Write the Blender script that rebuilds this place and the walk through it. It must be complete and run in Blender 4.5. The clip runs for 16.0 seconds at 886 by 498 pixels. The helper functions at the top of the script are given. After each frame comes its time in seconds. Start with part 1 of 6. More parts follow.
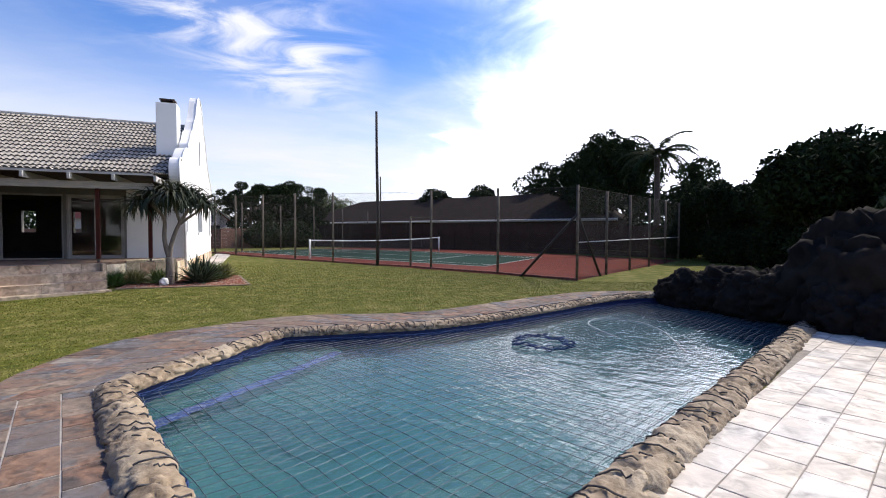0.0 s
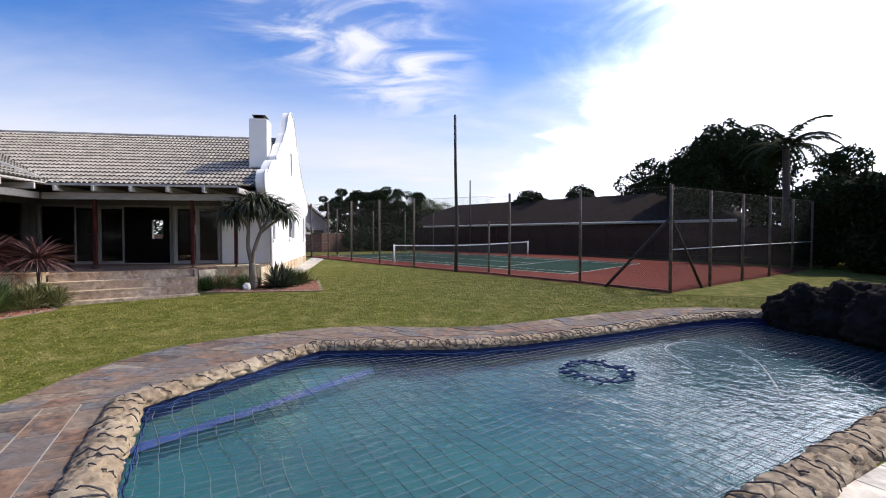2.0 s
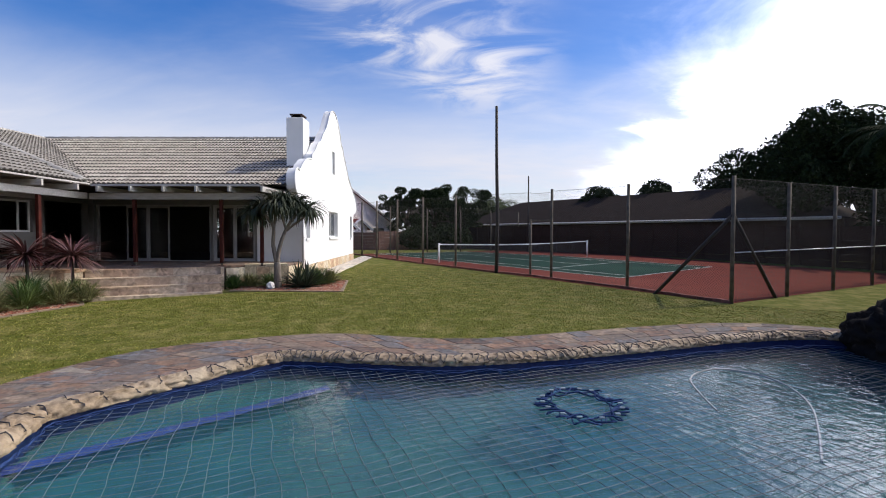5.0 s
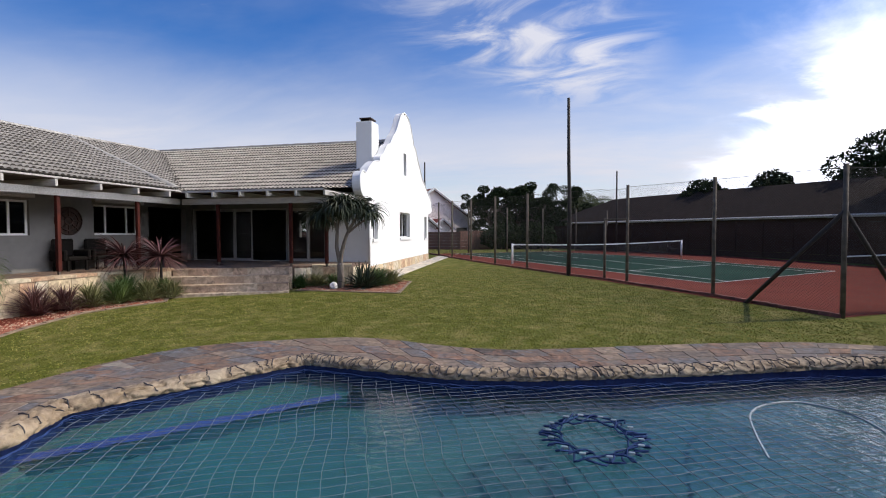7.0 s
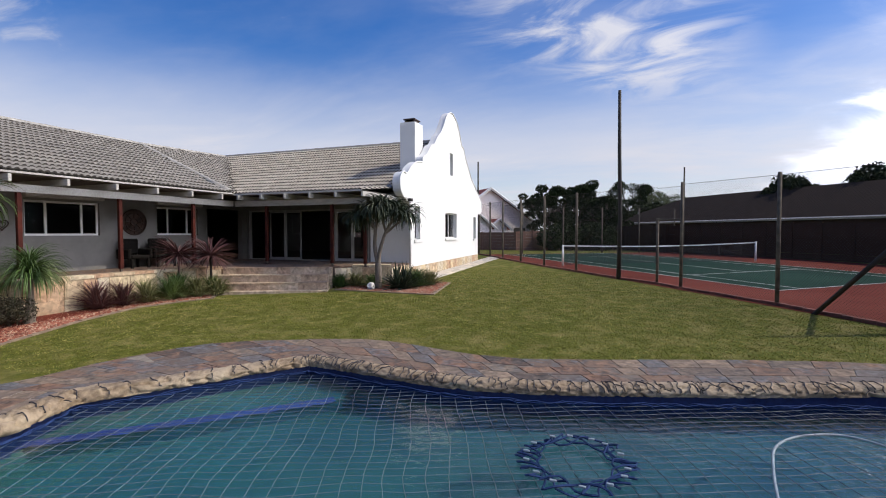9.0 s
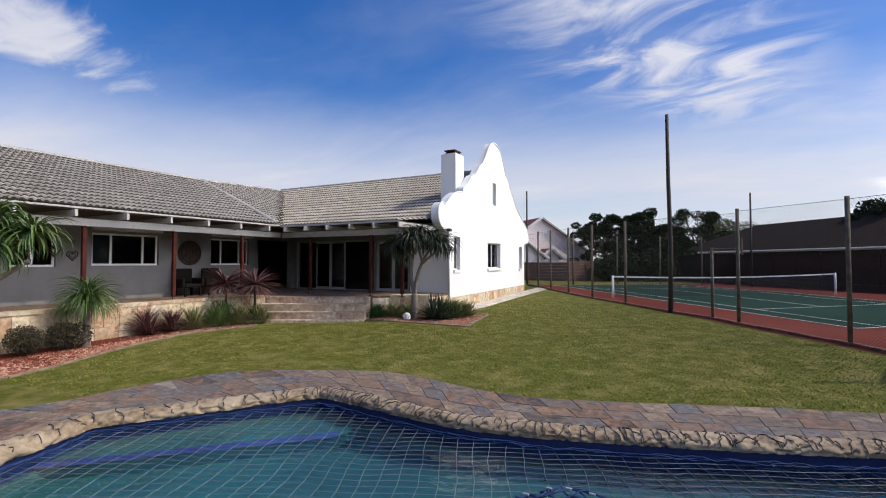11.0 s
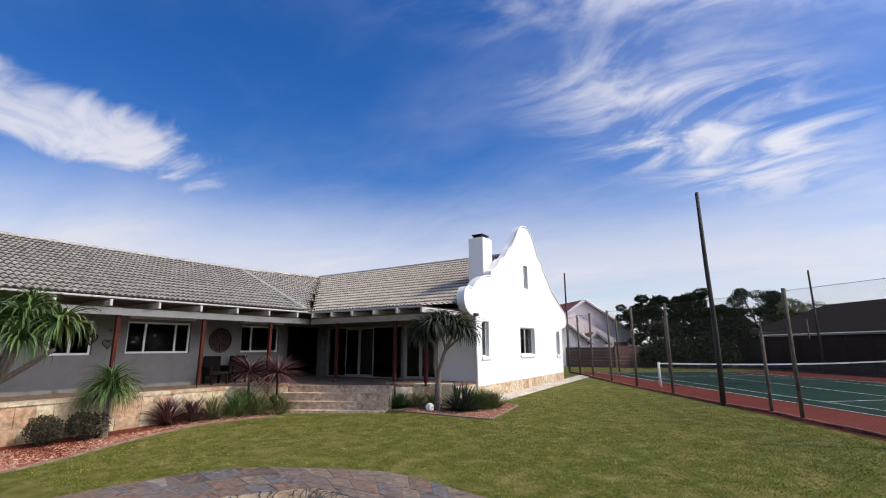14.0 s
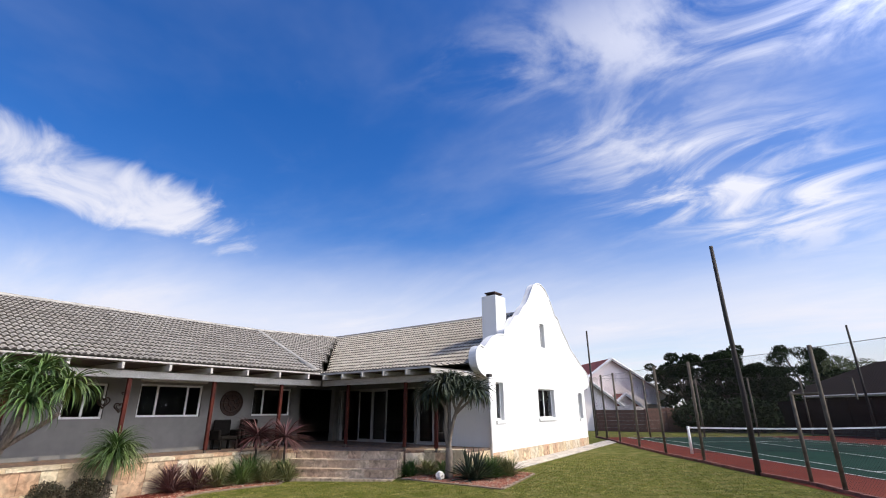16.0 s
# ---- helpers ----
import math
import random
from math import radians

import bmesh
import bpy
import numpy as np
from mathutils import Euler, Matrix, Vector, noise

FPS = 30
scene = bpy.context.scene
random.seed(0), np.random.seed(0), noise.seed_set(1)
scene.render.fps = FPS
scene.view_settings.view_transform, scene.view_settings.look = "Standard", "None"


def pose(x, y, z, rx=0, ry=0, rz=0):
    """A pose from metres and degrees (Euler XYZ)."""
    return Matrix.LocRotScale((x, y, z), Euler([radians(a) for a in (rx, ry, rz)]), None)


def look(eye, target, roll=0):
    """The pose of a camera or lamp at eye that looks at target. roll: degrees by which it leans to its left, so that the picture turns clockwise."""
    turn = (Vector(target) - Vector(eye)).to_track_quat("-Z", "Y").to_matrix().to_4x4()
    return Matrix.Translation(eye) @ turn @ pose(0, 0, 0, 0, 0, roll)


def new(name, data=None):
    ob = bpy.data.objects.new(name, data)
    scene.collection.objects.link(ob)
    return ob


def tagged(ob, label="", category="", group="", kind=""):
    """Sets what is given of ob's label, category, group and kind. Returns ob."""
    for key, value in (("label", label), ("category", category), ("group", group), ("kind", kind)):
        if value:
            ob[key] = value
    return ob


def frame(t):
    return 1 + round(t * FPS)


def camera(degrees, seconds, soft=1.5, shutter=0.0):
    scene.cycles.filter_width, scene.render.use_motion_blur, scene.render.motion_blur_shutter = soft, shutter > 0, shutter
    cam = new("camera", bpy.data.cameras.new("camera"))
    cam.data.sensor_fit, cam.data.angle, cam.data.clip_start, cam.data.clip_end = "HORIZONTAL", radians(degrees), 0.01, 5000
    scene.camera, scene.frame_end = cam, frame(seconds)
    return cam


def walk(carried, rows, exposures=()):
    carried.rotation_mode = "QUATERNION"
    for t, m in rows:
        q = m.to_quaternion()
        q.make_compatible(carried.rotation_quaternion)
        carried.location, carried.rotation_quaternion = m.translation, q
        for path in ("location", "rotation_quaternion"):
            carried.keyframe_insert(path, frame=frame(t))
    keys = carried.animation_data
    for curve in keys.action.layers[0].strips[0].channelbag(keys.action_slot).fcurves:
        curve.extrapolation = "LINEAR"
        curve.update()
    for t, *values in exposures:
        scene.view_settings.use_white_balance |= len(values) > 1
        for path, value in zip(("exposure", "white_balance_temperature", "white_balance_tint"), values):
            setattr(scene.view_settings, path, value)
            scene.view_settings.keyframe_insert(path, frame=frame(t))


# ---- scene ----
cam = camera(86.9, 16.0, soft=1.05)
PATH = [
    (0, (0.223, -0.099, 1.441), (0.87, 1.58, 1.387), 0.2),
    (0.5, (0.486, 0.039, 1.489), (1.057, 1.745, 1.438), 0.1),
    (1, (0.769, 0.139, 1.555), (1.247, 1.873, 1.505), 0.1),
    (1.5, (1.114, 0.224, 1.577), (1.46, 1.989, 1.529), -0.0),
    (2, (1.443, 0.275, 1.596), (1.708, 2.055, 1.549), -0.0),
    (2.5, (1.733, 0.402, 1.609), (1.975, 2.185, 1.56), 0.1),
    (3, (2.003, 0.538, 1.608), (2.208, 2.326, 1.557), 0.1),
    (3.5, (2.322, 0.672, 1.607), (2.483, 2.464, 1.553), -0.0),
    (6, (3.606, 1.463, 1.707), (3.39, 3.249, 1.648), 0.2),
    (6.5, (3.895, 1.599, 1.73), (3.573, 3.369, 1.669), 0.0),
    (7, (4.205, 1.731, 1.731), (3.818, 3.488, 1.669), -0.1),
    (7.5, (4.455, 1.835, 1.724), (4.024, 3.582, 1.662), 0.0),
    (8, (4.658, 2.0, 1.73), (4.175, 3.733, 1.667), 0.1),
    (8.5, (4.848, 2.136, 1.752), (4.282, 3.843, 1.689), 0.1),
    (9, (5.053, 2.262, 1.76), (4.422, 3.946, 1.698), 0.0),
    (11.5, (5.706, 2.785, 1.789), (4.849, 4.364, 1.891), 0.1),
    (12, (5.779, 2.832, 1.805), (4.909, 4.4, 1.961), 0.1),
    (12.5, (5.894, 2.863, 1.812), (4.995, 4.408, 2.02), -0.0),
    (13, (5.986, 2.965, 1.814), (5.06, 4.486, 2.076), -0.2),
    (13.5, (6.09, 3.146, 1.827), (5.141, 4.642, 2.144), -0.2),
    (14, (6.167, 3.287, 1.832), (5.2, 4.759, 2.203), -0.2),
    (14.5, (6.269, 3.386, 1.855), (5.281, 4.829, 2.278), -0.2),
    (15, (6.395, 3.471, 1.868), (5.391, 4.887, 2.345), -0.3),
    (15.5, (6.511, 3.532, 1.869), (5.501, 4.924, 2.4), -0.3),
    (16, (6.626, 3.579, 1.838), (5.614, 4.947, 2.425), -0.3),
]
walk(cam, [(t, look(eye, target, roll)) for t, eye, target, roll in PATH],
     exposures=[(0, 0.17), (3, 0.04), (6, -0.18), (9, -0.26), (11.5, -0.24), (13.5, -0.22), (15, -0.03), (16, 0.03)])

# ---- sky, sun ----
SUN_AZ, SUN_EL = radians(20), radians(46)
world = bpy.data.worlds.new("sky")
scene.world = world
world.use_nodes = True
wn, wl = world.node_tree.nodes, world.node_tree.links
for n in list(wn):
    wn.remove(n)
w_out = wn.new("ShaderNodeOutputWorld")
w_bg = wn.new("ShaderNodeBackground")
w_sky = wn.new("ShaderNodeTexSky")
w_sky.sky_type, w_sky.sun_disc = "NISHITA", False
w_sky.sun_elevation, w_sky.sun_rotation = SUN_EL, radians(90) - SUN_AZ
w_sky.air_density, w_sky.dust_density, w_sky.ozone_density = 1.0, 0.6, 2.0
w_bg.inputs["Strength"].default_value = 0.13
w_tc = wn.new("ShaderNodeTexCoord")
w_sep = wn.new("ShaderNodeSeparateXYZ")
wl.new(w_tc.outputs["Generated"], w_sep.inputs[0])


def w_math(op, a, b=0.0, c=0.0):
    n = wn.new("ShaderNodeMath")
    n.operation = op
    for k, v in enumerate((a, b, c)):
        if isinstance(v, (int, float)):
            n.inputs[k].default_value = v
        else:
            wl.new(v, n.inputs[k])
    return n.outputs[0]


w_z = w_math("MAXIMUM", w_math("ADD", w_sep.outputs[2], 0.12), 0.03)
w_px, w_py = w_math("DIVIDE", w_sep.outputs[0], w_z), w_math("DIVIDE", w_sep.outputs[1], w_z)
w_comb = wn.new("ShaderNodeCombineXYZ")
wl.new(w_px, w_comb.inputs[0]), wl.new(w_py, w_comb.inputs[1])


def w_noise(scale, detail, distort, stretch, turn=0.0, shift=0.0):
    m = wn.new("ShaderNodeMapping")
    m.inputs["Rotation"].default_value[2] = turn
    m.inputs["Scale"].default_value = (1, stretch, 1)
    m.inputs["Location"].default_value = (shift, shift * 0.7, 0)
    n = wn.new("ShaderNodeTexNoise")
    n.inputs["Scale"].default_value, n.inputs["Detail"].default_value = scale, detail
    n.inputs["Distortion"].default_value, n.inputs["Roughness"].default_value = distort, 0.58
    wl.new(w_comb.outputs[0], m.inputs[0]), wl.new(m.outputs[0], n.inputs["Vector"])
    return n.outputs["Fac"]


def w_range(v, a, b, lo=0.0, hi=1.0):
    n = wn.new("ShaderNodeMapRange")
    n.interpolation_type = "SMOOTHSTEP"
    wl.new(v, n.inputs[0])
    for k, x in zip((1, 2, 3, 4), (a, b, lo, hi)):
        n.inputs[k].default_value = x
    return n.outputs[0]


w_dot = wn.new("ShaderNodeVectorMath")
w_dot.operation = "DOT_PRODUCT"
wl.new(w_tc.outputs["Generated"], w_dot.inputs[0])
w_dot.inputs[1].default_value = (math.cos(SUN_EL) * math.cos(SUN_AZ), math.cos(SUN_EL) * math.sin(SUN_AZ), math.sin(SUN_EL))


def w_ellipse(cx, cy, ang, la, lb):
    """A soft oval of cloud in the plane of the sky: 1 in its middle, 0 at its edge."""
    dx, dy = w_math("SUBTRACT", w_px, cx), w_math("SUBTRACT", w_py, cy)
    c_, s_ = math.cos(ang), math.sin(ang)
    u = w_math("DIVIDE", w_math("ADD", w_math("MULTIPLY", dx, c_), w_math("MULTIPLY", dy, s_)), la)
    v = w_math("DIVIDE", w_math("SUBTRACT", w_math("MULTIPLY", dy, c_), w_math("MULTIPLY", dx, s_)), lb)
    r = w_math("SQRT", w_math("ADD", w_math("MULTIPLY", u, u), w_math("MULTIPLY", v, v)))
    return w_range(r, 0.25, 1.15, 1.0, 0.0)


fine = w_noise(1.6, 9, 1.6, 1.7, 0.5, 4.4)
big_wisp = w_math("MULTIPLY", w_math("MAXIMUM", w_ellipse(-0.06, 1.85, radians(62), 0.95, 0.46), w_math("MULTIPLY", w_ellipse(0.1, 1.1, radians(20), 0.9, 0.26), 0.75)), w_range(fine, 0.36, 0.66))
side_wisp = w_range(w_math("ADD", w_math("MULTIPLY", w_ellipse(-1.86, 0.5, radians(100), 0.80, 0.36), 0.46), fine), 0.68, 1.08)
bright_bank = w_math("MULTIPLY", w_range(w_dot.outputs["Value"], 0.25, 0.62), w_range(w_math("ADD", w_px, w_math("MULTIPLY", w_noise(1.1, 8, 0.8, 1.0, 0.0, 6.0), 1.1)), 1.35, 1.95))
wisps = w_math("MULTIPLY", w_math("ADD", big_wisp, side_wisp), 0.92)
stray = w_math("MULTIPLY", w_range(w_noise(0.55, 9, 1.2, 1.5, 0.5, 3.1), 0.47, 0.74), w_range(w_noise(0.9, 8, 0.6, 1.0, 0.0, 8.0), 0.34, 0.6))
veil = w_range(w_noise(0.22, 7, 0.8, 1.2, 0.3, 1.0), 0.40, 0.8, 0.0, 0.4)
low = w_math("MULTIPLY", w_range(w_sep.outputs[2], 0.36, 0.12), w_range(w_noise(0.30, 7, 0.4, 2.0, -0.4, 5.0), 0.25, 0.6, 0.52, 0.9))
wisps = w_math("ADD", wisps, w_math("MULTIPLY", stray, 0.25))
cover = w_math("MINIMUM", w_math("ADD", w_math("ADD", wisps, veil), w_math("MAXIMUM", low, bright_bank)), 0.97)
w_mix = wn.new("ShaderNodeMix")
w_mix.data_type = "RGBA"
w_bright = w_range(w_dot.outputs["Value"], 0.3, 0.98, 6.8, 9.2)
w_bright = w_math("ADD", w_bright, w_range(w_dot.outputs["Value"], 0.62, 0.97, 0.0, 26.0))
w_cloud = wn.new("ShaderNodeVectorMath")
w_cloud.operation = "SCALE"
w_cloud.inputs[0].default_value = (0.95, 0.96, 1.08)
w_bright = w_math("ADD", w_bright, w_math("MULTIPLY", w_math("POWER", bright_bank, 3.0), 11.0))
wl.new(w_bright, w_cloud.inputs["Scale"])
wl.new(cover, w_mix.inputs["Factor"])
w_hue = wn.new("ShaderNodeHueSaturation")
w_hue.inputs["Saturation"].default_value, w_hue.inputs["Value"].default_value, w_hue.inputs["Hue"].default_value = 1.42, 1.28, 0.515
wl.new(w_sky.outputs[0], w_hue.inputs["Color"])
wl.new(w_hue.outputs[0], w_mix.inputs["A"])
wl.new(w_cloud.outputs[0], w_mix.inputs["B"])
wl.new(w_mix.outputs["Result"], w_bg.inputs["Color"])
wl.new(w_bg.outputs[0], w_out.inputs[0])

sun = new("sun", bpy.data.lights.new("sun", "SUN"))
sun.data.energy, sun.data.angle, sun.data.color = 4.0, radians(0.5), (1.0, 0.90, 0.76)
sun.matrix_world = look((20, 20, 30), (20 - 10 * math.cos(SUN_EL) * math.cos(SUN_AZ), 20 - 10 * math.cos(SUN_EL) * math.sin(SUN_AZ), 30 - 10 * math.sin(SUN_EL)))
scene.view_settings.exposure = 0.0


# ---- materials ----
def material(name, a, b=None, rough=0.7, scale=6.0, metal=0.0, bump=0.0, bump_scale=60.0, c=None, vary=0.0, island=False, spec=0.5, stretch=(1, 1, 1), large=None, detail=6):
    """A surface of two colours mixed by a noise, a third in larger patches, a fine relief, and a change of value from piece to piece."""
    m = bpy.data.materials.new(name)
    m.use_nodes = True
    nt = m.node_tree
    n, l = nt.nodes, nt.links
    bs = n["Principled BSDF"]
    bs.inputs["Roughness"].default_value, bs.inputs["Metallic"].default_value = rough, metal
    bs.inputs["Specular IOR Level"].default_value = spec
    tc = n.new("ShaderNodeTexCoord")
    mp = n.new("ShaderNodeMapping")
    mp.inputs["Scale"].default_value = stretch
    geo = n.new("ShaderNodeNewGeometry")
    l.new(geo.outputs["Position"] if vary else tc.outputs["Object"], mp.inputs[0])

    def noise_of(s, d=6.0):
        t = n.new("ShaderNodeTexNoise")
        t.inputs["Scale"].default_value, t.inputs["Detail"].default_value = s, d
        l.new(mp.outputs[0], t.inputs["Vector"])
        return t.outputs["Fac"]

    def blend(f, x, y, lo=0.35, hi=0.65):
        r = n.new("ShaderNodeMapRange")
        l.new(f, r.inputs[0])
        r.inputs[1].default_value, r.inputs[2].default_value = lo, hi
        k = n.new("ShaderNodeMix")
        k.data_type = "RGBA"
        l.new(r.outputs[0], k.inputs["Factor"])
        for s, v in (("A", x), ("B", y)):
            if isinstance(v, tuple):
                k.inputs[s].default_value = (*v, 1)
            else:
                l.new(v, k.inputs[s])
        return k.outputs["Result"]

    b = b or tuple(min(1, x * 0.85) for x in a)
    col = blend(noise_of(scale, detail), a, b)
    if c:
        col = blend(noise_of(large or scale * 0.17, 4), col, c, 0.45, 0.75)
    if vary:
        if island:
            rnd = geo.outputs["Random Per Island"]
        else:
            rnd = n.new("ShaderNodeObjectInfo").outputs["Random"]
        h = n.new("ShaderNodeHueSaturation")
        r = n.new("ShaderNodeMapRange")
        l.new(rnd, r.inputs[0])
        r.inputs[3].default_value, r.inputs[4].default_value = 1 - vary, 1 + vary
        l.new(r.outputs[0], h.inputs["Value"])
        l.new(col, h.inputs["Color"])
        col = h.outputs[0]
    l.new(col, bs.inputs["Base Color"])
    if bump:
        bp = n.new("ShaderNodeBump")
        bp.inputs["Strength"].default_value, bp.inputs["Distance"].default_value = bump, 0.01
        l.new(noise_of(bump_scale, 5), bp.inputs["Height"])
        l.new(bp.outputs[0], bs.inputs["Normal"])
    return m


def palette(name, colours, rough=0.6, vary_noise=7.0, bump=0.4, island=False, blotch=0.0):
    """Pieces that each take one colour of a list, with grain and stains."""
    m = bpy.data.materials.new(name)
    m.use_nodes = True
    n, l = m.node_tree.nodes, m.node_tree.links
    bs = n["Principled BSDF"]
    bs.inputs["Roughness"].default_value = rough
    geo = n.new("ShaderNodeNewGeometry")
    rnd = geo.outputs["Random Per Island"] if island else n.new("ShaderNodeObjectInfo").outputs["Random"]
    ramp = n.new("ShaderNodeValToRGB")
    ramp.color_ramp.interpolation = "CONSTANT"
    while len(ramp.color_ramp.elements) < len(colours):
        ramp.color_ramp.elements.new(0.5)
    for k, col in enumerate(colours):
        ramp.color_ramp.elements[k].position = k / len(colours)
        ramp.color_ramp.elements[k].color = (*col, 1)
    bs.inputs["Specular IOR Level"].default_value = 0.25
    if blotch:
        ramp.color_ramp.interpolation = "LINEAR"
        bn, ad = n.new("ShaderNodeTexNoise"), n.new("ShaderNodeMath")
        bn.inputs["Scale"].default_value, bn.inputs["Detail"].default_value, bn.inputs["Distortion"].default_value = 3.4, 7, 1.2
        l.new(geo.outputs["Position"], bn.inputs["Vector"])
        ad.operation = "MULTIPLY_ADD"
        l.new(bn.outputs["Fac"], ad.inputs[0]), l.new(rnd, ad.inputs[2])
        ad.inputs[1].default_value = blotch
        wrap = n.new("ShaderNodeMath")
        wrap.operation = "FRACT"
        l.new(ad.outputs[0], wrap.inputs[0]), l.new(wrap.outputs[0], ramp.inputs[0])
    else:
        l.new(rnd, ramp.inputs[0])
    t = n.new("ShaderNodeTexNoise")
    t.inputs["Scale"].default_value, t.inputs["Detail"].default_value, t.inputs["Distortion"].default_value = vary_noise, 8, 0.8
    l.new(geo.outputs["Position"], t.inputs["Vector"])
    r = n.new("ShaderNodeMapRange")
    l.new(t.outputs["Fac"], r.inputs[0])
    r.inputs[1].default_value, r.inputs[2].default_value, r.inputs[3].default_value, r.inputs[4].default_value = 0.3, 0.7, 0.5, 1.5
    h = n.new("ShaderNodeHueSaturation")
    l.new(r.outputs[0], h.inputs["Value"]), l.new(ramp.outputs[0], h.inputs["Color"])
    t2 = n.new("ShaderNodeTexNoise")
    t2.inputs["Scale"].default_value, t2.inputs["Detail"].default_value = 2.3, 6
    l.new(geo.outputs["Position"], t2.inputs["Vector"])
    r2 = n.new("ShaderNodeMapRange")
    l.new(t2.outputs["Fac"], r2.inputs[0])
    r2.inputs[1].default_value, r2.inputs[2].default_value, r2.inputs[3].default_value, r2.inputs[4].default_value = 0.42, 0.7, 0, 0.7
    k = n.new("ShaderNodeMix")
    k.data_type = "RGBA"
    l.new(r2.outputs[0], k.inputs["Factor"]), l.new(h.outputs[0], k.inputs["A"])
    av = [sum(col[i] for col in colours) / len(colours) for i in range(3)]
    k.inputs["B"].default_value = (*av, 1)
    l.new(k.outputs["Result"], bs.inputs["Base Color"])
    bp = n.new("ShaderNodeBump")
    bp.inputs["Strength"].default_value, bp.inputs["Distance"].default_value = bump, 0.01
    t3 = n.new("ShaderNodeTexNoise")
    t3.inputs["Scale"].default_value, t3.inputs["Detail"].default_value = 25, 6
    l.new(geo.outputs["Position"], t3.inputs["Vector"]), l.new(t3.outputs["Fac"], bp.inputs["Height"])
    l.new(bp.outputs[0], bs.inputs["Normal"])
    return m


def glassy(name, tint, rough=0.0, ior=1.45):
    m = bpy.data.materials.new(name)
    m.use_nodes = True
    b = m.node_tree.nodes["Principled BSDF"]
    b.inputs["Base Color"].default_value = (*tint, 1)
    b.inputs["Transmission Weight"].default_value, b.inputs["Roughness"].default_value, b.inputs["IOR"].default_value = 1.0, rough, ior
    return m


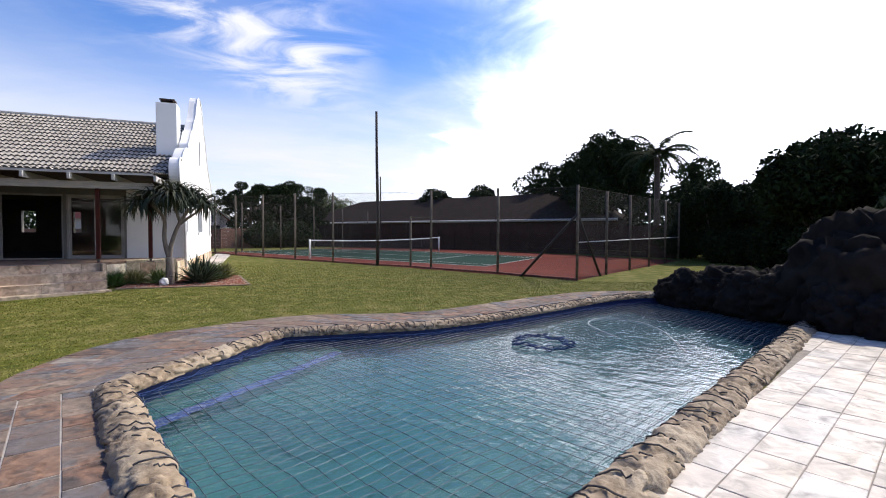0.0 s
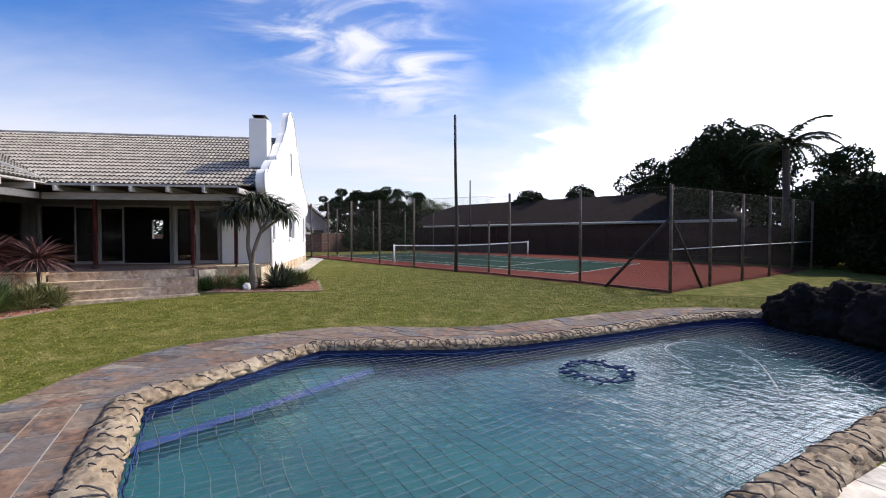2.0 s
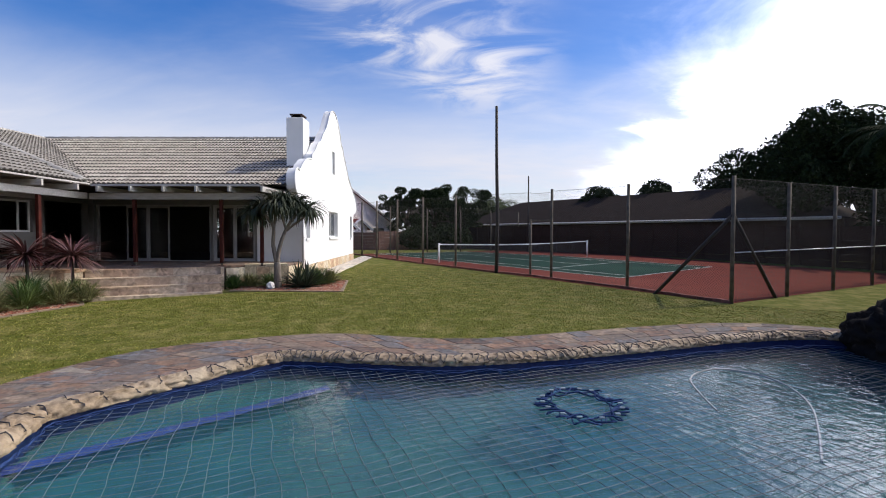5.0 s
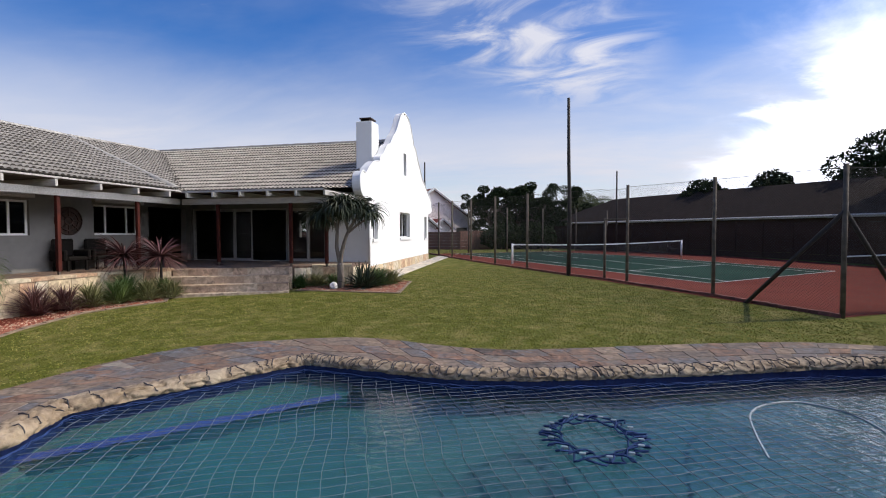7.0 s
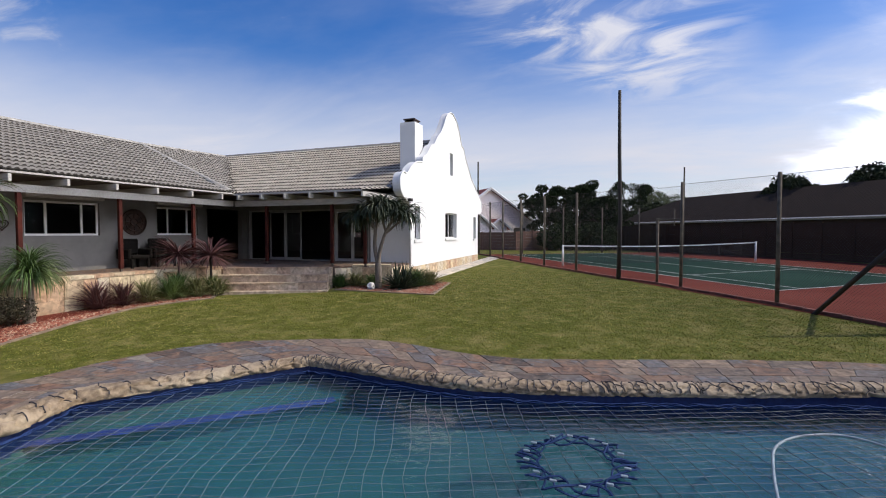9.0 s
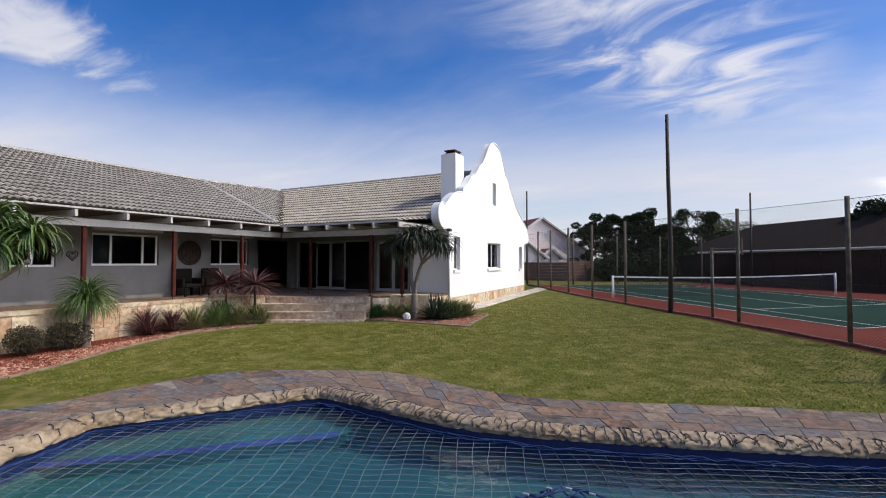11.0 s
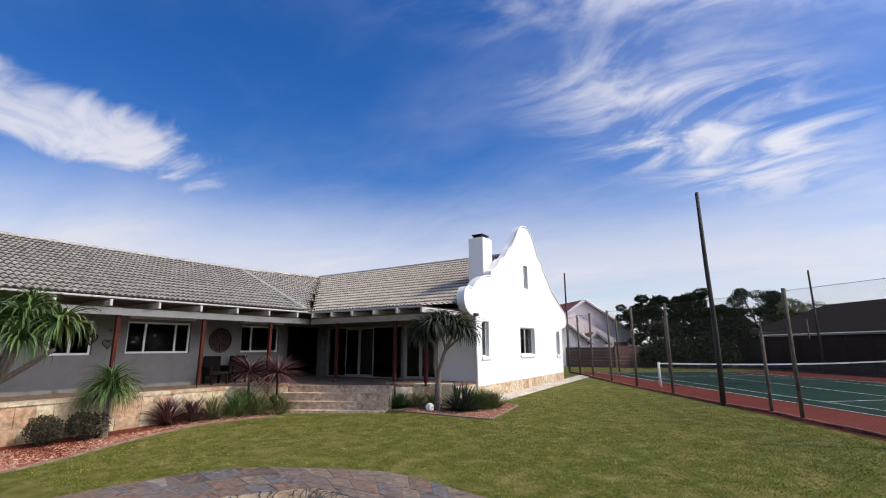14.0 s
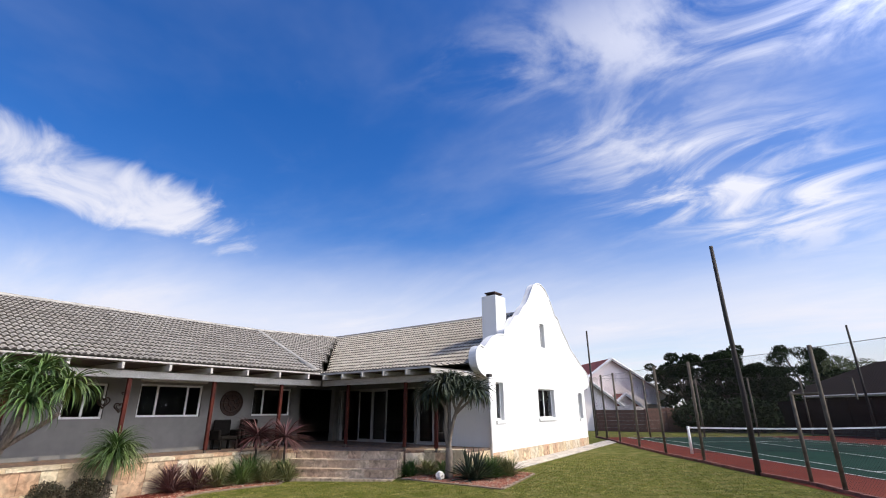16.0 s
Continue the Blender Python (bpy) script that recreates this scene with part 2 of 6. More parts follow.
M = dict(
    lawn=material("lawn", (0.062, 0.080, 0.010), (0.110, 0.113, 0.018), 0.95, 9, bump=0.9, bump_scale=90, c=(0.20, 0.17, 0.06), large=2.6, spec=0.1),
    blade=material("grass_blade", (0.115, 0.137, 0.019), (0.20, 0.19, 0.038), 0.8, 3.5, vary=0.5, island=True, spec=0.2, c=(0.38, 0.33, 0.12), large=3.2),
    white=material("white_paint", (0.74, 0.745, 0.735), (0.72, 0.725, 0.715), 0.75, 3, bump=0.15, bump_scale=40, spec=0.3),
    # white walls toned down: the veranda's shade is put into this colour
    shaded_plaster=material("plaster_with_veranda_shade", (0.175, 0.17, 0.16), (0.15, 0.146, 0.138), 0.75, 3, bump=0.15, bump_scale=40, spec=0.3),
    timber_white=material("white_painted_timber", (0.47, 0.45, 0.42), (0.36, 0.34, 0.31), 0.8, 4, bump=0.2, stretch=(1, 8, 8)),
    red_post=material("oxblood_paint", (0.075, 0.017, 0.011), (0.04, 0.010, 0.008), 0.75, 5, spec=0.15, bump=0.2),
    frame=material("aluminium_white", (0.7, 0.7, 0.69), (0.62, 0.62, 0.62), 0.4, 5),
    # near-black colour that stands in for the gloom of unlit spaces
    dark=material("unlit_interior_tone", (0.05, 0.045, 0.04), (0.03, 0.03, 0.03), 0.9, 3),
    # ceiling brown lowered to put more shade under the veranda roof
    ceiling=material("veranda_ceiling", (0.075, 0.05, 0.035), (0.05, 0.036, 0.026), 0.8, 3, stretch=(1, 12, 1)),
    tile=material("concrete_roof_tile", (0.40, 0.37, 0.315), (0.27, 0.245, 0.21), 0.85, 5, bump=0.4, vary=0.12, island=True, c=(0.36, 0.335, 0.29), large=0.5, spec=0.25),
    tile_single=material("concrete_roof_tile_single", (0.40, 0.37, 0.315), (0.27, 0.245, 0.21), 0.85, 5, bump=0.4, vary=0.12, c=(0.36, 0.335, 0.29), large=0.5, spec=0.25),
    # front edge faces of the tiles, darker than their tops
    tile_edge=material("darker_tile_edge", (0.085, 0.077, 0.067), (0.045, 0.042, 0.038), 0.9, 12, spec=0.1),
    ridge=material("ridge_tile", (0.38, 0.365, 0.33), (0.28, 0.27, 0.245), 0.85, 5, bump=0.4),
    neighbour_roof=material("brown_roof_tile", (0.036, 0.026, 0.022), (0.026, 0.02, 0.017), 0.95, 2, spec=0.06, bump=0.5, bump_scale=8),
    red_roof=material("red_roof_tile", (0.25, 0.05, 0.035), (0.17, 0.04, 0.03), 0.85, 2),
    pink=material("pale_pink_plaster", (0.82, 0.77, 0.75), (0.78, 0.72, 0.70), 0.85, 2),
    brick_red=material("red_brick_edging", (0.17, 0.062, 0.045), (0.11, 0.045, 0.035), 0.85, 8, bump=0.5, vary=0.3),
    stone=palette("sandstone_cladding", [(0.52, 0.42, 0.27), (0.46, 0.35, 0.23), (0.56, 0.48, 0.34), (0.42, 0.27, 0.17), (0.5, 0.44, 0.33)], 0.8),
    step=palette("brown_step_tile", [(0.42, 0.31, 0.22), (0.48, 0.38, 0.28), (0.38, 0.27, 0.19), (0.46, 0.36, 0.26)], 0.8),
    slate=palette("multicolour_slate", [(0.10, 0.085, 0.075), (0.21, 0.125, 0.08), (0.13, 0.12, 0.11), (0.25, 0.185, 0.13), (0.17, 0.135, 0.105), (0.055, 0.05, 0.048), (0.20, 0.115, 0.075), (0.12, 0.12, 0.125)], 0.88, 9.0, 0.6, blotch=0.5),
    pale=palette("pale_sandstone_paver", [(0.49, 0.44, 0.37), (0.53, 0.47, 0.40), (0.48, 0.45, 0.405), (0.55, 0.48, 0.39)], 0.6, 5),
    grout=material("grout", (0.27, 0.235, 0.19), (0.19, 0.165, 0.13), 0.9, 10, bump=0.4),
    grout_pale=material("pale_grout", (0.42, 0.39, 0.34), (0.33, 0.3, 0.26), 0.9, 10, bump=0.4),
    kerb=material("weathered_kerb", (0.24, 0.18, 0.12), (0.16, 0.115, 0.08), 0.9, 8, bump=0.5),
    leaf_bronze=material("bronze_leaf", (0.05, 0.038, 0.018), (0.03, 0.03, 0.012), 0.7, 6, vary=0.4, island=True),
    coping=material("sculpted_rock_coping", (0.33, 0.25, 0.16), (0.15, 0.108, 0.068), 0.85, 9, bump=0.9, bump_scale=34, c=(0.40, 0.33, 0.23), large=2.2),
    # dark rock taken down to near black: its backlit shade is in the colour
    rock=material("dark_rock_with_backlit_shade", (0.02, 0.017, 0.015), (0.011, 0.0095, 0.009), 0.95, 3, spec=0.08, bump=1.0, bump_scale=14, c=(0.026, 0.022, 0.019), large=0.8),
    rope=material("black_rope", (0.035, 0.035, 0.04), (0.02, 0.02, 0.03), 0.7, 30),
    net_cord=material("blue_pale_net_cord", (0.10, 0.13, 0.17), (0.07, 0.095, 0.13), 0.5, 10),
    pool=material("teal_pool_plaster", (0.011, 0.088, 0.102), (0.008, 0.062, 0.08), 0.7, 1.2, bump=0.1, c=(0.022, 0.105, 0.11), large=0.5),
    pool_tile=material("cobalt_pool_mosaic", (0.006, 0.015, 0.085), (0.009, 0.026, 0.13), 0.65, 20),
    court_red=material("court_red", (0.125, 0.027, 0.017), (0.105, 0.023, 0.015), 0.95, 1.0, spec=0.08, bump=0.2, bump_scale=150, c=(0.15, 0.04, 0.027)),
    court_green=material("court_green", (0.012, 0.038, 0.027), (0.010, 0.03, 0.022), 0.97, 0.8, bump=0.2, bump_scale=150, c=(0.02, 0.05, 0.036), spec=0.06),
    line=material("court_line_paint", (0.6, 0.62, 0.6), (0.5, 0.52, 0.5), 0.7, 4),
    steel=material("galvanised_steel_dull", (0.135, 0.115, 0.09), (0.08, 0.07, 0.056), 0.85, 6, spec=0.15),
    wire=material("chain_link_wire", (0.07, 0.068, 0.06), (0.05, 0.048, 0.042), 0.85, 6, spec=0.2),
    pale_brick=material("pale_brick_wall", (0.19, 0.10, 0.075), (0.14, 0.075, 0.055), 0.9, 4, bump=0.3),
    pole=material("creosoted_pole", (0.035, 0.028, 0.024), (0.02, 0.017, 0.015), 0.8, 4, bump=0.5, stretch=(6, 6, 1)),
    vibra=material("brown_boundary_wall", (0.048, 0.03, 0.023), (0.034, 0.022, 0.017), 0.95, 1.0, spec=0.06, bump=0.3, c=(0.085, 0.06, 0.05)),
    trunk=material("grey_brown_bark", (0.22, 0.18, 0.14), (0.13, 0.105, 0.085), 0.85, 5, bump=0.8, stretch=(4, 4, 1)),
    trunk_dark=material("dark_bark", (0.07, 0.055, 0.045), (0.04, 0.033, 0.028), 0.9, 5, bump=0.8),
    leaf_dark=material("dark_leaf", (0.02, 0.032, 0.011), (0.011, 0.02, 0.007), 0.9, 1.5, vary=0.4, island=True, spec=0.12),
    leaf_mid=material("mid_leaf", (0.085, 0.11, 0.03), (0.05, 0.07, 0.022), 0.7, 1.5, vary=0.4, island=True),
    leaf_green=material("aloe_leaf", (0.075, 0.135, 0.025), (0.04, 0.085, 0.02), 0.6, 6, vary=0.3, island=True, c=(0.17, 0.21, 0.06)),
    leaf_aloe=material("dark_aloe_leaf", (0.035, 0.055, 0.028), (0.024, 0.038, 0.02), 0.75, 6, vary=0.3, island=True, c=(0.06, 0.06, 0.035)),
    leaf_red=material("red_cordyline_leaf", (0.10, 0.035, 0.035), (0.055, 0.022, 0.022), 0.45, 6, vary=0.4, island=True, c=(0.18, 0.09, 0.08)),
    dry=material("dry_strap_leaf", (0.23, 0.22, 0.09), (0.13, 0.14, 0.05), 0.7, 4, vary=0.4, island=True),
    pebble=palette("garden_gravel", [(0.27, 0.075, 0.045), (0.34, 0.16, 0.10), (0.44, 0.32, 0.23), (0.20, 0.055, 0.035)], 0.8, island=True),
    rust=material("rusted_iron", (0.055, 0.03, 0.022), (0.03, 0.02, 0.017), 0.7, 8, metal=0.4),
    terracotta=material("dark_wicker", (0.012, 0.010, 0.009), (0.008, 0.007, 0.006), 0.9, 20, spec=0.1),
    glass=glassy("window_glass", (0.6, 0.62, 0.62)),
    chalk=material("white_quartz_stone", (0.75, 0.73, 0.7), (0.6, 0.58, 0.55), 0.8, 6, bump=0.8),
    mosaic=material("cobalt_mosaic_nosing", (0.010, 0.03, 0.22), (0.007, 0.02, 0.15), 0.6, 20),
    # white door frames greyed, with the shade they stand in as base colour
    door_frame=material("white_frame_shade_tone", (0.34, 0.33, 0.32), (0.28, 0.27, 0.26), 0.5, 5),
    blue_float=material("blue_net_float", (0.03, 0.055, 0.15), (0.015, 0.03, 0.09), 0.9, 10, spec=0.1),
    hose=material("pale_pool_hose", (0.27, 0.33, 0.37), (0.21, 0.27, 0.31), 0.45, 10),
)


def water_surface():
    m = glassy("pool_water", (0.66, 0.86, 0.88), 0.02, 1.33)
    n, l = m.node_tree.nodes, m.node_tree.links
    tc = n.new("ShaderNodeTexCoord")
    prev = None
    for s, d in ((1.3, 0.022), (6.0, 0.013)):
        t = n.new("ShaderNodeTexNoise")
        t.inputs["Scale"].default_value, t.inputs["Detail"].default_value, t.inputs["Distortion"].default_value = s, 3, 0.4
        l.new(tc.outputs["Object"], t.inputs["Vector"])
        b = n.new("ShaderNodeBump")
        b.inputs["Strength"].default_value, b.inputs["Distance"].default_value = 1.0, d
        l.new(t.outputs["Fac"], b.inputs["Height"])
        if prev:
            l.new(prev.outputs[0], b.inputs["Normal"])
        prev = b
    l.new(prev.outputs[0], n["Principled BSDF"].inputs["Normal"])
    # the water takes up more light over the deep end than over the shallow one
    sep = n.new("ShaderNodeSeparateXYZ")
    l.new(tc.outputs["Object"], sep.inputs[0])
    deep = n.new("ShaderNodeMapRange")
    deep.interpolation_type = "SMOOTHSTEP"
    deep.inputs[1].default_value, deep.inputs[2].default_value = 0.5, 6.5
    l.new(sep.outputs[0], deep.inputs[0])
    mix = n.new("ShaderNodeMix")
    mix.data_type = "RGBA"
    mix.inputs["A"].default_value, mix.inputs["B"].default_value = (0.58, 0.90, 0.88, 1), (0.22, 0.46, 0.66, 1)
    l.new(deep.outputs[0], mix.inputs["Factor"])
    l.new(mix.outputs["Result"], n["Principled BSDF"].inputs["Base Color"])
    return m


M["water"] = water_surface()


# ---- mesh helpers ----
def part(name, bm, mat, parent=None, label="", kind=""):
    me = bpy.data.meshes.new(name)
    bm.to_mesh(me)
    bm.free()
    me.materials.append(mat)
    ob = new(name, me)
    if parent:
        ob.parent = parent
    return tagged(ob, label=label, kind=kind)


def raw(name, verts, faces, mat, parent=None, label="", kind="", smooth=False):
    me = bpy.data.meshes.new(name)
    me.from_pydata(verts, [], faces)
    me.update()
    if smooth:
        me.polygons.foreach_set("use_smooth", [True] * len(me.polygons))
    me.materials.append(mat)
    ob = new(name, me)
    if parent:
        ob.parent = parent
    return tagged(ob, label=label, kind=kind)


def thing(name, at, label, category, group="", rz=0.0):
    ob = new(name)
    ob.empty_display_size = 0.2
    ob.matrix_basis = pose(*at, 0, 0, rz)
    return tagged(ob, label=label, category=category, group=group)


def box(bm, x0, y0, z0, x1, y1, z1, bevel=0.0, m=None):
    mm = Matrix.Translation(((x0 + x1) / 2, (y0 + y1) / 2, (z0 + z1) / 2)) @ Matrix.Diagonal((abs(x1 - x0), abs(y1 - y0), abs(z1 - z0), 1))
    g = bmesh.ops.create_cube(bm, size=1, matrix=(m @ mm) if m else mm)
    if bevel:
        es = list({e for v in g["verts"] for e in v.link_edges})
        bmesh.ops.bevel(bm, geom=es, offset=bevel, segments=1, affect="EDGES")
    return bm


def boxes(*bs, bevel=0.0):
    bm = bmesh.new()
    for b in bs:
        box(bm, *b, bevel=bevel)
    return bm


def tube(bm, pts, radii, sides=8, cap=True):
    """A tube through points; the radius goes along with them."""
    pts = [Vector(p) for p in pts]
    if isinstance(radii, (int, float)):
        radii = [radii] * len(pts)
    rings, up = [], Vector((0.13, 0.21, 0.97))
    for k, p in enumerate(pts):
        d = (pts[min(k + 1, len(pts) - 1)] - pts[max(k - 1, 0)]).normalized()
        a = d.cross(up)
        if a.length < 0.15:
            a = d.cross(Vector((1, 0, 0)))
        a.normalize()
        b = d.cross(a)
        rings.append([bm.verts.new(p + (a * math.cos(2 * math.pi * j / sides) + b * math.sin(2 * math.pi * j / sides)) * radii[k]) for j in range(sides)])
    for r0, r1 in zip(rings, rings[1:]):
        for j in range(sides):
            f = bm.faces.new((r0[j], r0[(j + 1) % sides], r1[(j + 1) % sides], r1[j]))
            f.smooth = sides > 5
    if cap:
        bm.faces.new(rings[0][::-1])
        bm.faces.new(rings[-1])
    return bm


def prism(outline, holes, place, depth):
    """A plate with holes: outline and holes in 2D, put in 3D by place(u, v, w) with w from 0 to depth."""
    bm = bmesh.new()
    loops, edges = [], []
    for lp in [outline] + list(holes):
        vs = [bm.verts.new((u, v, 0)) for u, v in lp]
        loops.append(vs)
        edges += [bm.edges.new((vs[k], vs[(k + 1) % len(vs)])) for k in range(len(vs))]
    bmesh.ops.triangle_fill(bm, edges=edges, use_beauty=True, use_dissolve=False)
    if depth:
        front = list(bm.faces)
        back = {}
        for v in list(bm.verts):
            back[v] = bm.verts.new((v.co.x, v.co.y, depth))
        for f in front:
            bm.faces.new([back[v] for v in reversed(f.verts)])
        for vs in loops:
            for k in range(len(vs)):
                a, b = vs[k], vs[(k + 1) % len(vs)]
                bm.faces.new((a, b, back[b], back[a]))
    for v in bm.verts:
        v.co = place(v.co.x, v.co.y, v.co.z)
    bmesh.ops.recalc_face_normals(bm, faces=bm.faces)
    return bm


def inside(poly, x, y):
    c, j = False, len(poly) - 1
    for i in range(len(poly)):
        (xi, yi), (xj, yj) = poly[i], poly[j]
        if (yi > y) != (yj > y) and x < (xj - xi) * (y - yi) / (yj - yi) + xi:
            c = not c
        j = i
    return c


def smooth_loop(pts, n=6):
    """A closed Catmull-Rom curve through points."""
    out, m = [], len(pts)
    for i in range(m):
        p0, p1, p2, p3 = (np.array(pts[(i + k - 1) % m], float) for k in range(4))
        for j in range(n):
            t = j / n
            out.append(tuple(0.5 * (2 * p1 + (p2 - p0) * t + (2 * p0 - 5 * p1 + 4 * p2 - p3) * t * t + (3 * p1 - 3 * p2 + p3 - p0) * t ** 3)))
    return out


def smooth_line(pts, n=6):
    out, m = [], len(pts)
    for i in range(m - 1):
        p0, p1, p2, p3 = (np.array(pts[min(max(i + k - 1, 0), m - 1)], float) for k in range(4))
        for j in range(n):
            t = j / n
            out.append(tuple(0.5 * (2 * p1 + (p2 - p0) * t + (2 * p0 - 5 * p1 + 4 * p2 - p3) * t * t + (3 * p1 - 3 * p2 + p3 - p0) * t ** 3)))
    return out + [tuple(pts[-1])]


def gz(y):
    """The height of the lawn, which rises gently towards the far side."""
    return -0.315 + 0.0265 * (min(max(y, 7.5), 31) - 7.5)


# ---- the ground ----
POOL = smooth_line([(-1.35, 6.02), (-1.1, 6.42), (-0.72, 6.95), (-0.32, 7.53), (0.12, 8.1), (0.48, 8.47)], 3)[:-1] + smooth_line([(0.48, 8.47), (1.0, 8.46), (1.65, 8.38), (2.4, 8.3), (3.1, 8.28), (3.7, 8.36), (4.45, 8.53), (5.8, 8.93), (7.2, 9.4), (8.3, 9.78), (9.7, 10.05), (10.6, 9.9), (11.2, 9.3)], 4)[:-1] + [(11.4, 7.6), (10.9, 6.0), (9.7, 5.6), (8.8, 5.2), (8.1, 4.86), (7.5, 4.61), (5.0, 3.5), (3.5, 2.83), (2.2, 2.24), (0.75, 1.62), (0.12, 1.86), (-0.42, 3.3), (-0.72, 4.15), (-1.0, 5.0)]


def grow(poly, d):
    out, m = [], len(poly)
    for i in range(m):
        a, b, c = Vector(poly[i - 1]), Vector(poly[i]), Vector(poly[(i + 1) % m])
        n1, n2 = (b - a).normalized(), (c - b).normalized()
        n = Vector((-(n1.y + n2.y), n1.x + n2.x)).normalized()
        out.append(tuple(b + n * d))
    return out


PAD = grow(POOL, 0.15)


def ground_sheet():
    bm = prism([(-60, -40), (60, -40), (60, 7.5), (60, 31), (60, 80), (-60, 80), (-60, 31), (-60, 7.5)], [PAD], lambda u, v, w: Vector((u, v, 0)), 0)
    for v in (7.5, 31):
        bmesh.ops.bisect_plane(bm, geom=bm.verts[:] + bm.edges[:] + bm.faces[:], plane_co=(0, v, 0), plane_no=(0, 1, 0))
    for v in bm.verts:
        v.co.z = gz(v.co.y)
    ring = [((-60, -40), (60, -40), (400, -400), (-400, -400)), ((60, -40), (60, 80), (400, 400), (400, -400)), ((60, 80), (-60, 80), (-400, 400), (400, 400)), ((-60, 80), (-60, -40), (-400, -400), (-400, 400))]
    for q in ring:
        bm.faces.new([bm.verts.new((x, y, gz(y) if abs(x) < 100 else (gz(31) if y > 0 else gz(0)))) for x, y in q])
    bmesh.ops.recalc_face_normals(bm, faces=bm.faces)
    for f in bm.faces:
        if f.normal.z < 0:
            f.normal_flip()
    return tagged(part("ground", bm, M["lawn"]), label="mown green and straw-coloured lawn rising gently to the house", category="lawn", kind="structure")


ground = ground_sheet()

# ---- the pool ----
WATER = -0.44
DEPTH = -1.5


def pool_shell():
    bm = bmesh.new()
    top = [bm.verts.new((x, y, gz(y) - 0.02)) for x, y in grow(POOL, -0.1)]
    mid = [bm.verts.new((x, y, WATER - 0.45)) for x, y in grow(POOL, -0.11)]
    low = [bm.verts.new((x, y, DEPTH + 0.25)) for x, y in grow(POOL, -0.2)]
    n = len(POOL)
    for a, b in ((top, mid), (mid, low)):
        for k in range(n):
            f = bm.faces.new((a[k], a[(k + 1) % n], b[(k + 1) % n], b[k]))
            f.material_index = 1 if a is top else 0
    bm.faces.new(low)
    bmesh.ops.triangulate(bm, faces=[f for f in bm.faces if len(f.verts) > 4])
    bmesh.ops.recalc_face_normals(bm, faces=bm.faces)
    ob = part("pool_basin", bm, M["pool"])
    ob.data.materials.append(M["pool_tile"])
    return tagged(ob, label="teal plastered swimming pool basin with a cobalt mosaic band", category="pool", kind="structure")


basin = pool_shell()
bm = prism(grow(POOL, -0.09), [], lambda u, v, w: Vector((u, v, WATER)), 0)
for f in bm.faces:
    if f.normal.z < 0:
        f.normal_flip()
water = tagged(part("water", bm, M["water"]), label="rippled clear blue-green pool water", category="water", kind="structure")
water.visible_shadow = False

# ---- house ----
FLOOR = 0.62
GX = -2.36
GABLE_RIM = smooth_line([(18.02, 3.02), (17.7, 3.26), (17.6, 3.6), (17.7, 3.88), (17.95, 4.02), (18.2, 3.97), (18.5, 4.22), (18.9, 4.45), (19.3, 4.57), (19.68, 4.6)], 3)[:-1] + smooth_line([(19.68, 4.6), (19.76, 4.82), (20.15, 5.0), (20.5, 5.34), (20.7, 5.47)], 3)[:-1] + smooth_line([(20.7, 5.47), (20.98, 5.55), (21.28, 5.84), (21.45, 6.0)], 3)[:-1] + smooth_line([(21.45, 6.0), (21.8, 6.22), (22.2, 6.68), (22.55, 7.12), (23.0, 7.35), (23.5, 7.33), (24.0, 7.06), (24.4, 6.58), (24.7, 6.1)], 3)[:-1] + smooth_line([(24.7, 6.1), (25.02, 6.0), (25.3, 5.6), (25.8, 5.15), (26.35, 4.62)], 3)[:-1] + smooth_line([(26.35, 4.62), (26.75, 4.42), (27.5, 3.98), (27.95, 3.74), (28.3, 3.5), (28.36, 3.1), (28.02, 2.82)], 3)
GABLE = [(18.45, -0.35), (18.45, 2.9)] + GABLE_RIM + [(27.62, 2.8), (27.62, -0.35)]
W1 = (18.9, 1.5, 19.45, 2.8)
W2 = (22.35, 1.52, 23.95, 2.68)
W3 = (26.75, 1.45, 27.25, 2.62)
SLIT = (22.95, 4.45, 23.4, 5.5)


def rect(r):
    return [(r[0], r[1]), (r[2], r[1]), (r[2], r[3]), (r[0], r[3])]


house = tagged(thing("house", (0, 0, 0), "white plastered single-storey house with a curved Cape gable and grey tiled roof", "house"), kind="structure")
bm = prism(GABLE, [rect(W1), rect(W2), rect(W3), rect(SLIT)], lambda u, v, w: Vector((GX - w, u, v)), 0.3)
gable = part("gable_wall", bm, M["white"], house, "white plastered curved gable wall")
part("gable_moulding", tube(bmesh.new(), [(GX + 0.005, u, v) for u, v in GABLE_RIM], 0.035, 6), M["white"], house, "rounded white moulding along the gable's edge")


